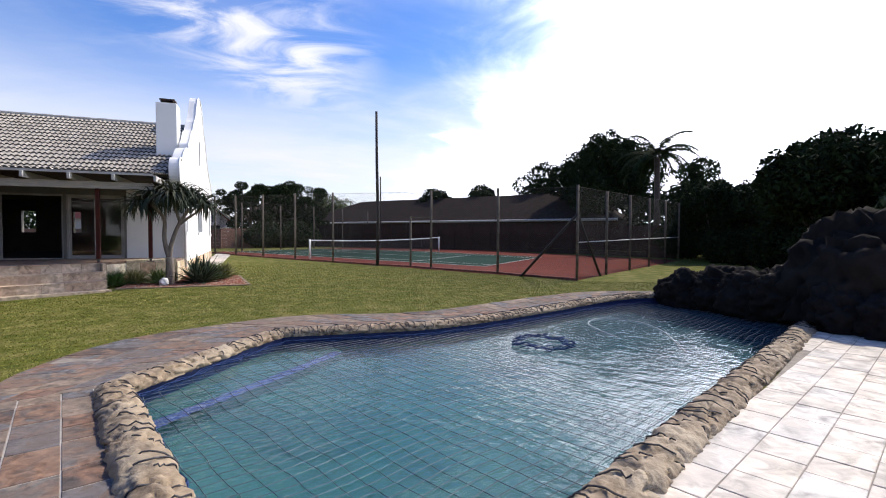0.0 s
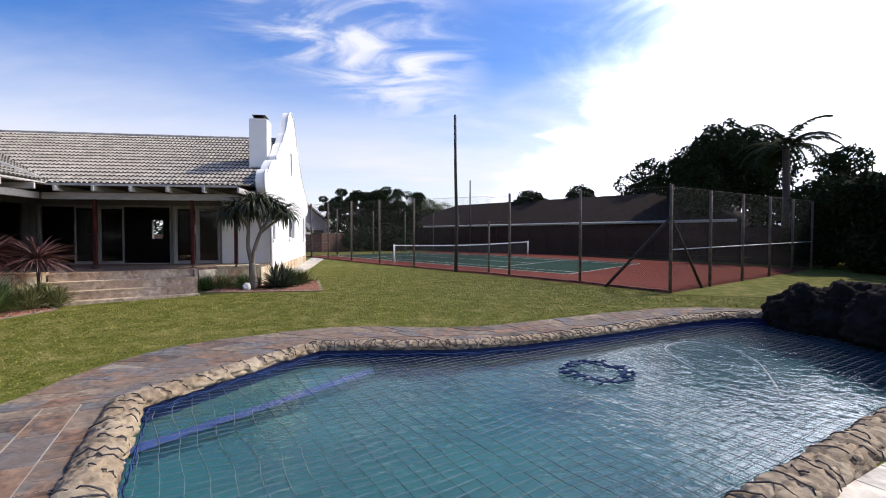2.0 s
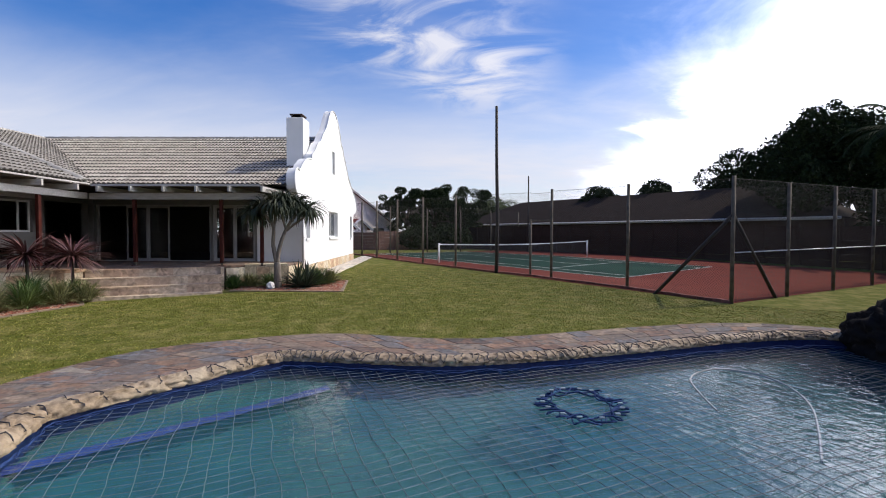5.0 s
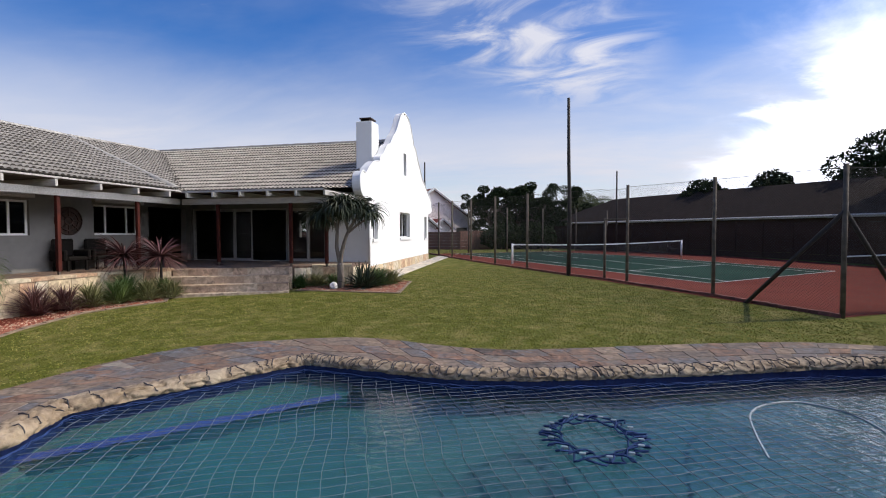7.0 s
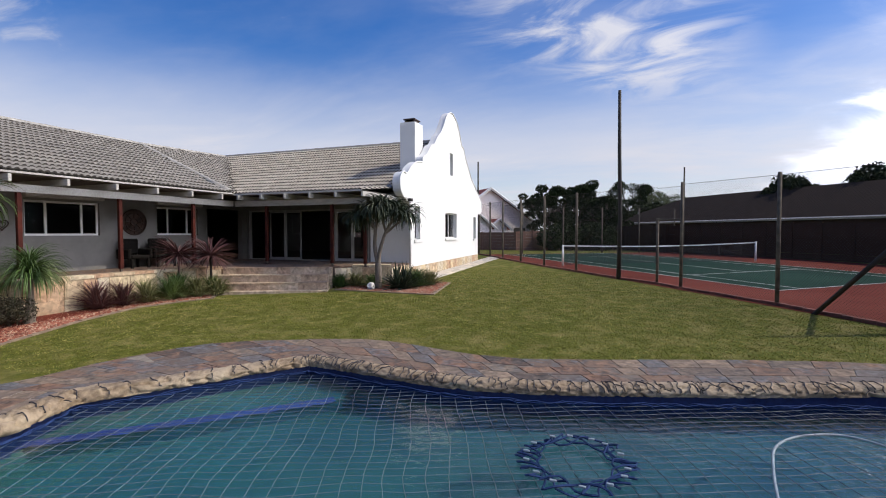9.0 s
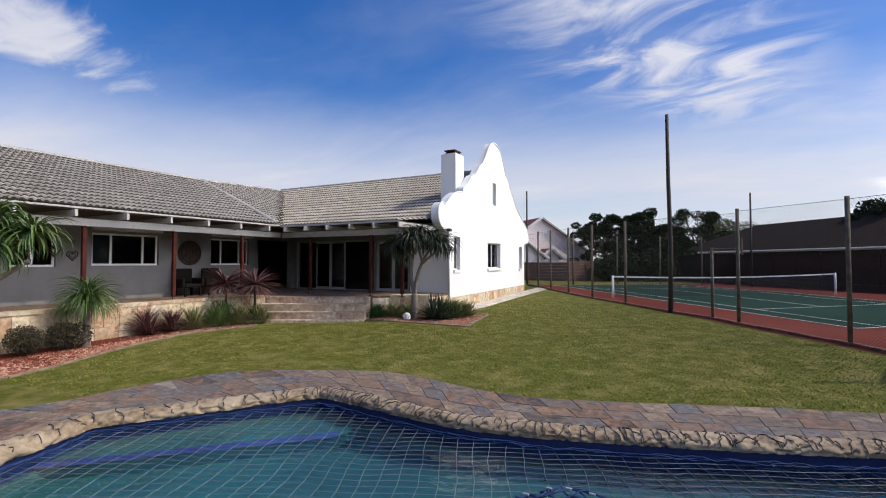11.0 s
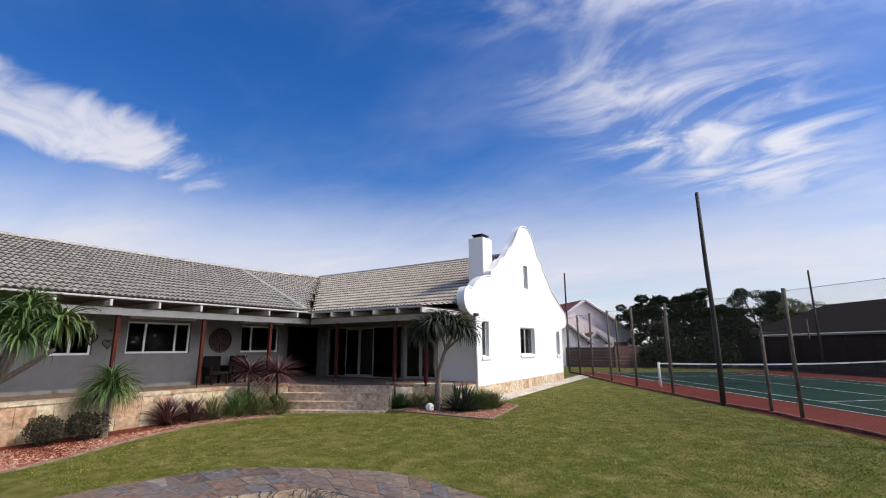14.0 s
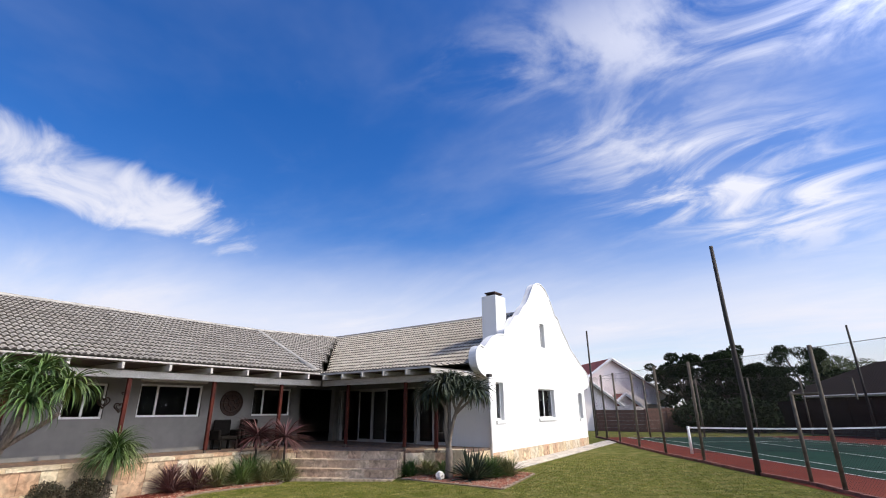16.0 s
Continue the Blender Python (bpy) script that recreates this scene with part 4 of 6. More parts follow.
# black cords that tie the net round the coping
cords = tagged(thing("net_lashing", (0, 0, 0), "black cord loops tying the net over the rock coping", "rope"), group="")
k = 0
while k < len(POOL_DENSE):
    far_side = POOL_DENSE[k][1] > 8.2
    k += random.randint(2, 5) if far_side else random.randint(4, 13)
    slant, wave = random.uniform(-7, 7), random.uniform(0, 6)
    t0, t1 = (0.0, math.pi * random.uniform(0.55, 1.0)) if random.random() < 0.7 else (random.uniform(0, 0.6), math.pi * random.uniform(0.4, 0.7))
    pts = []
    for j in range(10):
        f = j / 9
        c, z = coping_point(int(round(k + slant * (f - 0.5) + 0.5 * math.sin(wave + j))), t0 + (t1 - t0) * f)
        pts.append((c.x, c.y, z + 0.012))
    part("cord_loop", tube(bmesh.new(), pts, 0.0065 if far_side else 0.007, 4), M["rope"], cords)
inner = [tuple(p) for p in dense(grow(POOL, -0.23), 0.12)]
bm = bmesh.new()
for s in range(3):
    tube(bm, [(x + random.uniform(-0.03, 0.03), y + random.uniform(-0.03, 0.03), WATER + 0.02 + random.uniform(0, 0.06)) for x, y in inner + inner[:1]], 0.007, 4)
edge_rope = tagged(part("edge_rope", bm, M["blue_float"], None, "twisted blue rope along the net's edge at the waterline"), category="rope")

# the net itself
A23 = radians(23.2)
CU, CV = Vector((math.cos(A23), math.sin(A23))), Vector((-math.sin(A23), math.cos(A23)))


def net():
    ob = tagged(thing("pool_safety_net", (0, 0, 0), "pale blue cord safety net laid slack over the pool water", "safety net"), group="")
    inner = grow(POOL, -0.16)
    for name, A, B, sp in (("netting", CU, CV, 0.13), ("netting", CV, CU, 0.19)):
        verts, faces = [], []
        v = -2.0
        while v < 14:
            u, run = -6.0, []
            v += sp
            while u < 17:
                u += 0.1
                wob = 0.07 * noise.noise(Vector((u * 1.3, v * 1.3, 1.0 if A is CU else 4.0))) + 0.012 * noise.noise(Vector((u * 6, v * 6, 0)))
                p = A * u + B * (v + wob)
                if inside(inner, p.x, p.y):
                    run.append((p.x, p.y, WATER + 0.012 + 0.008 * noise.noise(Vector((u * 2, v * 2, 7)))))
                if (not inside(inner, p.x, p.y) or u >= 17) and run:
                    if len(run) > 2:
                        r = 0.0036
                        for k, q in enumerate(run):
                            n0 = len(verts)
                            verts += [(q[0] - B.x * r, q[1] - B.y * r, q[2]), (q[0] + B.x * r, q[1] + B.y * r, q[2]), (q[0], q[1], q[2] + r * 1.4)]
                            if k:
                                for i in range(3):
                                    j = (i + 1) % 3
                                    faces.append((n0 - 3 + i, n0 - 3 + j, n0 + j, n0 + i))
                    run = []
        raw(name, verts, faces, M["net_cord"], ob, kind="stuff")
    return ob


net()
# gathered ring of floats and the cleaner hose, on the net
ring = tagged(thing("float_ring", (4.7, 6.75, WATER + 0.03), "tangled ring of blue cord and silver clips lying on the net", "net fitting"), group="")
for k in range(9):
    a0 = k * 0.7
    bm = bmesh.new()
    tube(bm, [((0.44 + 0.12 * math.sin(a * 7 + k * 1.7)) * math.cos(a), (0.5 + 0.13 * math.cos(a * 5 + k * 2)) * math.sin(a), 0.02 + 0.025 * math.sin(a * 9 + k)) for a in [a0 + 0.12 * j for j in range(22)]], 0.010, 4)
    part("cord", bm, M["blue_float"], ring)
for k in range(14):
    a = k * 2 * math.pi / 14 + random.uniform(-0.1, 0.1)
    part("clip", boxes((0.46 * math.cos(a) - 0.03, 0.5 * math.sin(a) - 0.012, 0.04, 0.46 * math.cos(a) + 0.03, 0.5 * math.sin(a) + 0.012, 0.06), bevel=0.005), M["hose"], ring, "pale plastic clip")
HOSE = smooth_line([(6.3, 6.7), (6.42, 7.3), (6.6, 7.9), (6.95, 8.3), (7.4, 8.45), (7.75, 8.15), (7.8, 7.6), (7.55, 6.9), (7.1, 6.2), (6.55, 5.45)], 8)
hose = tagged(part("cleaner_hose", tube(bmesh.new(), [(x, y, WATER + 0.004) for x, y in HOSE], 0.013, 8), M["hose"], None, "pale ribbed pool cleaner hose floating under the net"), category="hose")

# the shallow shelf with its cobalt edge
SHELF = [(-1.2, 6.05), (-0.98, 6.45), (-0.6, 7.0), (-0.2, 7.55), (0.2, 8.1), (0.55, 8.38), (1.35, 8.3), (1.45, 7.85), (0.3, 6.6), (-1.05, 5.3)]
part_ = prism(SHELF, [], lambda u, v, w: Vector((u, v, DEPTH + 0.26 + (WATER - 0.36 - DEPTH - 0.26) * w)), 1.0)
shelf = tagged(part("pool_step", part_, M["pool"], None, "submerged shallow step in teal plaster"), category="pool step", kind="structure")
a, b = Vector((1.36, 7.78)), Vector((-1.08, 5.33))
bm = bmesh.new()
tube(bm, [(a.x, a.y, WATER - 0.36), ((a.x + b.x) / 2 + 0.03, (a.y + b.y) / 2, WATER - 0.36), (b.x, b.y, WATER - 0.36)], 0.1, 4)
part("mosaic_edge", bm, M["mosaic"], shelf, "cobalt mosaic nosing")

# ---- rocks at the far end of the pool ----
def boulder(parent, c, r, seed, sub=5):
    bm = bmesh.new()
    bmesh.ops.create_icosphere(bm, subdivisions=sub, radius=1)
    for v in bm.verts:
        d = v.co.normalized()
        n1 = noise.fractal(d * 1.3 + Vector((seed, 0, 0)), 1.0, 2.0, 3)
        n2 = noise.ridged_multi_fractal(d * 2.2 + Vector((0, seed, 0)), 1.0, 2.1, 4, 1.0, 2.0)
        n3 = noise.noise(d * 9 + Vector((seed, seed, 0)))
        n4 = abs(noise.noise(d * 4.5 + Vector((seed * 2, 0, seed))))
        n5 = abs(noise.noise(d * 8 + Vector((seed, 3, seed * 2))))
        k = 0.84 + 0.2 * n1 + 0.13 * n2 + 0.05 * n3 - 0.12 * max(0, 1 - n4 * 6) - 0.06 * max(0, 1 - n5 * 5)
        v.co = Vector((d.x * r[0] * k, d.y * r[1] * k, d.z * r[2] * k)) + Vector(c)
    for f in bm.faces:
        f.smooth = True
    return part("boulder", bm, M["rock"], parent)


rocks = tagged(thing("rock_waterfall", (0, 0, 0), "dark sculpted rock waterfall ending the pool, backlit shade in its colour", "rock feature"), kind="structure")
for k, (c, r) in enumerate([((10.75, 9.2, -0.12), (0.62, 0.75, 0.66)), ((11.0, 8.3, -0.02), (0.75, 0.8, 0.72)), ((10.9, 7.4, 0.0), (0.8, 0.9, 0.68)), ((11.0, 6.6, 0.1), (0.9, 0.9, 0.75)), ((11.75, 5.6, 0.3), (1.6, 1.5, 1.75)), ((12.2, 4.6, 0.5), (1.5, 1.5, 1.6)), ((10.35, 5.35, -0.1), (0.75, 0.6, 0.65)), ((10.6, 4.6, -0.1), (0.9, 0.6, 0.6)), ((12.6, 6.9, 0.0), (1.6, 1.3, 0.9))]):
    boulder(rocks, c, r, 3.7 * k + 1)

# ---- tennis court ----
CN, CW = Vector((0.79, 0.61)).normalized(), Vector((-0.61, 0.79)).normalized()


def court(u, off, z=0.0):
    p = CN * (off + 16.6) + CW * u
    return Vector((p.x, p.y, gz(p.y) + z))


# the fence stands on a brick edge that runs slightly off the court's lines
F0 = Vector((10.56, 13.57))
FEND = Vector((-3.6, 32.2))
FDIR = (FEND - F0).normalized()
S_END = Vector((22.4, 20.0))
SDIR = (S_END - F0).normalized()
FAR_A, FAR_B = S_END, Vector((9.0, 41.5))


def flat(name, pts, lift, mat, label, category):
    bm = bmesh.new()
    bm.faces.new([bm.verts.new((x, y, 0)) for x, y in pts])
    for yy in (20, 26, 31):
        bmesh.ops.bisect_plane(bm, geom=bm.verts[:] + bm.edges[:] + bm.faces[:], plane_co=(0, yy, 0), plane_no=(0, 1, 0))
    for v in bm.verts:
        v.co.z = gz(v.co.y) + lift
    for f in bm.faces:
        if f.normal.z < 0:
            f.normal_flip()
    bm.normal_update()
    return tagged(part(name, bm, mat), label=label, category=category, kind="structure")


flat("court_surround", [tuple(F0), tuple(S_END), tuple(FAR_B), tuple(FEND)], 0.012, M["court_red"], "brick red acrylic tennis court surround", "tennis court")
c4 = [court(9.2, 2.7), court(9.2, 10.4), court(27.0, 9.8), court(27.0, 1.7)]
flat("court_green", [(p.x, p.y) for p in c4], 0.02, M["court_green"], "dark green acrylic tennis court", "tennis court")


def cpoint(a, b):
    """a from 0 to 1 across the court, b from 0 to 1 along it."""
    return c4[0].lerp(c4[1], a).lerp(c4[3].lerp(c4[2], a), b)


lines = tagged(thing("court_lines", (0, 0, 0), "white painted tennis court lines", "court lines"), kind="structure")
for a0, b0, a1, b1 in ((0, 0, 0, 1), (1, 0, 1, 1), (0, 0, 1, 0), (0, 1, 1, 1), (0.125, 0, 0.125, 1), (0.875, 0, 0.875, 1), (0.125, 0.23, 0.875, 0.23), (0.125, 0.77, 0.875, 0.77), (0.5, 0.23, 0.5, 0.77)):
    p, q = cpoint(a0, b0), cpoint(a1, b1)
    d = (q - p).normalized()
    s = Vector((-d.y, d.x, 0)) * 0.028
    n = 8
    vs, fs = [], []
    for k in range(n + 1):
        m_ = p.lerp(q, k / n)
        for t in (-1, 1):
            e = m_ + s * t
            vs.append((e.x, e.y, gz(e.y) + 0.028))
        if k:
            fs.append((2 * k - 2, 2 * k, 2 * k + 1, 2 * k - 1))
    raw("line", vs, fs, M["line"], lines)

# tennis net
NL, NR = Vector((2.55, 25.55, gz(25.55))), Vector((11.7, 30.5, gz(30.5)))
tn = thing("tennis_net", (0, 0, 0), "black tennis net with a white band between white posts", "tennis net")
for p in (NL, NR):
    part("net_post", tube(bmesh.new(), [(p.x, p.y, p.z), (p.x, p.y, p.z + 1.02)], 0.05, 10), M["white"], tn, "white steel post")
vs, fs, bs, bf = [], [], [], []
nn = (NR - NL).normalized()
for k in range(41):
    t = k / 40
    c = NL.lerp(NR, t)
    top = c.z + 1.0 - 0.1 * math.sin(math.pi * t)
    for dz in (0.0, -0.06):
        bs.append((c.x, c.y, top + dz))
    if k:
        bf.append((2 * k - 2, 2 * k, 2 * k + 1, 2 * k - 1))
raw("net_band", bs, bf, M["white"], tn, "white canvas band")
bm = bmesh.new()
for k in range(150):
    c = NL.lerp(NR, (k + 0.5) / 150)
    top = c.z + 0.94 - 0.1 * math.sin(math.pi * (k + 0.5) / 150)
    vs0 = len(vs)
    w = nn * 0.004
    vs += [(c.x - w.x, c.y - w.y, c.z + 0.05), (c.x + w.x, c.y + w.y, c.z + 0.05), (c.x + w.x, c.y + w.y, top), (c.x - w.x, c.y - w.y, top)]
    fs.append((vs0, vs0 + 1, vs0 + 2, vs0 + 3))
for r in range(14):
    for k in range(20):
        a_, b_ = NL.lerp(NR, k / 20), NL.lerp(NR, (k + 1) / 20)
        h0, h1 = [0.05 + (0.88 - 0.1 * math.sin(math.pi * t)) * r / 14 for t in (k / 20, (k + 1) / 20)]
        vs0 = len(vs)
        vs += [(a_.x, a_.y, a_.z + h0), (b_.x, b_.y, b_.z + h1), (b_.x, b_.y, b_.z + h1 + 0.008), (a_.x, a_.y, a_.z + h0 + 0.008)]
        fs.append((vs0, vs0 + 1, vs0 + 2, vs0 + 3))
bm.free()
raw("netting", vs, fs, M["rope"], tn, "black netting", kind="stuff")

# court fence
FH = 3.25
fence = thing("court_fence", (0, 0, 0), "tall chain-link tennis court fence on weathered steel posts", "fence")


def fence_post(p, h, r=0.05, mat="steel"):
    z = gz(p[1])
    return part("fence_post", tube(bmesh.new(), [(p[0], p[1], z - 0.1), (p[0], p[1], z + h)], r, 10), M[mat], fence)


def chain(p, q, h, lift=0.05, cell=0.075):
    """Chain link between two posts: two sets of slanting wires, each wire a thin ribbon of its own."""
    a, b = Vector((p[0], p[1], gz(p[1]) + lift)), Vector((q[0], q[1], gz(q[1]) + lift))
    L = (b - a).length
    d = (b - a) / L
    vs, fs = [], []
    r = 0.0011
    for sgn in (1, -1):
        k = -h
        while k < L:
            x0, x1 = k, k + h
            y0, y1 = 0.0, h
            if x0 < 0:
                y0, x0 = -x0, 0.0
            if x1 > L:
                y1, x1 = h - (x1 - L), L
            if x1 > x0:
                if sgn < 0:
                    pa, pb = (x0, h - y0), (x1, h - y1)
                else:
                    pa, pb = (x0, y0), (x1, y1)
                A_, B_ = a + d * pa[0] + Vector((0, 0, pa[1])), a + d * pb[0] + Vector((0, 0, pb[1]))
                o = Vector((d.x * r, d.y * r, -sgn * r))
                n0 = len(vs)
                vs += [tuple(A_ - o), tuple(A_ + o), tuple(B_ + o), tuple(B_ - o)]
                fs.append((n0, n0 + 1, n0 + 2, n0 + 3))
            k += cell
    raw("chain_link", vs, fs, M["wire"], fence, "chain-link mesh", kind="stuff")
    part("line_wire", tube(bmesh.new(), [tuple(a + Vector((0, 0, h))), tuple(b + Vector((0, 0, h)))], 0.006, 4), M["wire"], fence)


near = [F0, Vector((8.83, 16.25)), Vector((6.92, 18.7)), Vector((6.3, 19.65)), Vector((4.98, 20.95)), Vector((3.39, 22.9)), Vector((1.76, 24.8)), Vector((0.24, 26.8)), Vector((-1.2, 28.8)), Vector((-2.4, 30.5)), FEND]
for k, p in enumerate(near):
    if k == 3:
        fence_post(p, 2.25, 0.045)
    elif k != 4:
        fence_post(p, FH + 0.12)
for p, q in zip(near, near[1:]):
    if p is not near[2]:
        chain(p, q, FH if p is not near[3] else FH)
gp_, gq_ = near[2], near[3]
part("gate_rail", tube(bmesh.new(), [(gp_.x, gp_.y, gz(gp_.y) + 2.2), (gq_.x, gq_.y, gz(gq_.y) + 2.2)], 0.025, 8), M["steel"], fence)
chain(gp_, gq_, 1.0, 2.25)
side = [F0 + (S_END - F0) * k / 5 for k in range(6)]
for p in side[1:]:
    fence_post(p, FH + 0.05)
for p, q in zip(side, side[1:]):
    chain(p, q, FH, cell=0.05)
part("mid_rail", tube(bmesh.new(), [(F0.x, F0.y, gz(F0.y) + 1.35), (S_END.x, S_END.y, gz(S_END.y) + 1.35)], 0.018, 6), M["frame"], fence, "pale middle rail")
farend = [FEND + (FAR_B - FEND) * k / 5 for k in range(6)]
for p in farend[1:]:
    fence_post(p, FH)
for p, q in zip(farend, farend[1:]):
    chain(p, q, FH, cell=0.11)
# braces at the corner
for dv in (FDIR, SDIR):
    q = F0 + dv * 2.15
    part("brace", tube(bmesh.new(), [(F0.x, F0.y, gz(F0.y) + 2.35), (q.x, q.y, gz(q.y) - 0.05)], 0.05, 8), M["pole"], fence, "dark timber brace")
lp = thing("light_pole", (5.08, 20.8, gz(20.8)), "tall dark creosoted timber light pole by the court fence", "pole", "poles by the court")
part("shaft", tube(bmesh.new(), [(0, 0, -0.1), (0.03, 0, 2.3), (-0.02, 0, 4.6), (-0.04, 0, 6.95)], [0.085, 0.075, 0.065, 0.055], 10), M["pole"], lp)
for x, y, h in ((-4.35, 34.5, 6.5), (9.1, 37.0, 5.8)):
    q = thing("light_pole", (x, y, gz(y)), "slim dark timber pole standing beyond the court", "pole", "poles by the court")
    part("shaft", tube(bmesh.new(), [(0, 0, -0.1), (0, 0, h)], [0.07, 0.05], 8), M["pole"], q)

# brick edge below the fence
edge = tagged(thing("brick_edge", (0, 0, 0), "low red brick edging below the court fence", "edging"), kind="structure")
brick = None
for a_, b_, n in ((F0, FEND, 104), (F0, S_END, 0)):
    d = (b_ - a_).normalized()
    L = (b_ - a_).length
    for k in range(n):
        c = a_ + d * (L * (k + 0.5) / n)
        # follows the posts' slightly bent line
        t = (L * (k + 0.5) / n)
        seg = 0.0
        for p, q in zip(near, near[1:]):
            l_ = (q - p).length
            if seg + l_ >= t:
                c = p.lerp(q, (t - seg) / l_)
                d = (q - p).normalized()
                break
            seg += l_
        if brick is None:
            bm = boxes((-0.11, -0.06, -0.06, 0.11, 0.06, 0.085), bevel=0.006)
            brick = part("brick", bm, M["brick_red"], edge)
            ob = brick
        else:
            ob = new("brick", brick.data)
            ob.parent = edge
        ob.matrix_basis = pose(c.x, c.y, gz(c.y) + random.uniform(-0.008, 0.008), 0, 0, math.degrees(math.atan2(d.y, d.x)) + random.uniform(-2, 2))

# boundary wall of precast panels beyond the court
bw = tagged(thing("boundary_wall", (0, 0, 0), "dark brown precast panel boundary wall behind the court", "wall"), kind="structure")


def precast(a, b, h, mat="vibra", bay=1.5):
    a, b = Vector(a), Vector(b)
    n = max(1, int((b - a).length / bay))
    d = (b - a).normalized()
    ang = math.degrees(math.atan2(d.y, d.x))
    for k in range(n):
        c = a.lerp(b, (k + 0.5) / n)
        w = (b - a).length / n
        z = gz(c.y)
        bm = bmesh.new()
        for r in range(6):
            box(bm, -w / 2 + 0.05, -0.02, h * r / 6 + 0.004 - (0.15 if r == 0 else 0), w / 2 - 0.05, 0.02, h * (r + 1) / 6 - 0.004, bevel=0.0)
        ob = part("panel", bm, M[mat], bw)
        ob.matrix_basis = pose(c.x, c.y, z, 0, 0, ang)
        c = a.lerp(b, k / n)
        ob = part("wall_post", boxes((-0.06, -0.06, -0.2, 0.06, 0.06, h + 0.05), bevel=0.01), M[mat], bw)
        ob.matrix_basis = pose(c.x, c.y, gz(c.y), 0, 0, ang)


WA, WB = court(2.5, 15.2), court(33.5, 15.2)
precast((WA.x, WA.y), (WB.x, WB.y), 2.0)
WC = court(34.0, 6.0)
precast((WB.x, WB.y), (WC.x, WC.y), 1.6, "pale_brick")
precast((WC.x, WC.y), (-30, 44), 1.5, "pale_brick", 3.0)

# ---- neighbours ----
nb = tagged(thing("neighbour_house", (0, 0, 0), "long neighbouring house with a dark brown hipped roof and white fascia", "house"), kind="structure")
h0, h1, off0 = 7.5, 46.0, 24.0


def nbp(u, off, z):
    p = court(u, off)
    return (p.x, p.y, z)


raw("wall", [nbp(h0, off0 + 0.6, -0.5), nbp(h1, off0 + 0.6, -0.5), nbp(h1, off0 + 0.6, 2.8), nbp(h0, off0 + 0.6, 2.8), nbp(h0, off0 + 9.4, -0.5), nbp(h1, off0 + 9.4, -0.5), nbp(h1, off0 + 9.4, 2.8), nbp(h0, off0 + 9.4, 2.8)], [(0, 1, 2, 3), (4, 7, 6, 5), (0, 3, 7, 4), (1, 5, 6, 2)], M["vibra"], nb)
raw("roof", [nbp(h0, off0, 2.85), nbp(h1, off0, 2.85), nbp(h1, off0 + 10, 2.85), nbp(h0, off0 + 10, 2.85), nbp(h0 + 4.5, off0 + 5, 5.6), nbp(h1 - 6.5, off0 + 5, 5.6)], [(0, 1, 5, 4), (1, 2, 5), (2, 3, 4, 5), (3, 0, 4)], M["neighbour_roof"], nb)
bm = bmesh.new()
a_, b_ = Vector(nbp(h0, off0 - 0.02, 2.8)), Vector(nbp(h1, off0 - 0.02, 2.8))
tube(bm, [a_, b_], 0.11, 4)
part("fascia", bm, M["timber_white"], nb)
for u in (14, 19, 25, 31, 37):
    a_ = nbp(u, off0 + 0.56, 1.2)
    bm = boxes((-0.6, -0.03, 0, 0.6, 0.03, 1.2))
    ob = part("window", bm, M["dark"], nb)
    ob.matrix_basis = pose(*a_, 0, 0, math.degrees(math.atan2(CW.y, CW.x)))

ch2 = tagged(thing("far_house", (-6.5, 45.0, 0.25), "pale neighbouring house with white gables and a red tiled roof", "house", rz=44), kind="structure")


def gable_house(parent, x0, x1, xr, zr, ze, y0, y1, wall, rf):
    part("wall", prism([(x0, 0), (x1, 0), (x1, ze), (xr, zr), (x0, ze)], [], lambda u, v, w: Vector((u, y0 + w, v)), y1 - y0), M[wall], parent)
    for xe in (x0, x1):
        s = -1 if xe == x0 else 1
        ov = xe + s * 0.4
        zo = ze - 0.4 * (zr - ze) / abs(xr - xe)
        raw("roof", [(xr, y0 - 0.3, zr + 0.12), (ov, y0 - 0.3, zo + 0.12), (ov, y1, zo + 0.12), (xr, y1, zr + 0.12)], [(0, 1, 2, 3)], M[rf], parent)
        bm = bmesh.new()
        tube(bm, [(xr, y0 - 0.32, zr + 0.08), (ov, y0 - 0.32, zo + 0.08)], 0.13, 4)
        part("barge_board", bm, M["white"], parent)


gable_house(ch2, -4.2, 5.0, 0.2, 5.6, 2.6, 0.0, 10.0, "pink", "red_roof")
gable_house(ch2, -5.0, -0.9, -3.2, 3.7, 2.0, -2.5, 0.0, "pink", "red_roof")
gable_house(ch2, -0.6, 1.2, 0.3, 2.7, 2.0, -1.5, 0.0, "pink", "red_roof")
part("window", boxes((2.9, -0.03, 1.0, 4.2, 0.0, 2.0)), M["dark"], ch2)


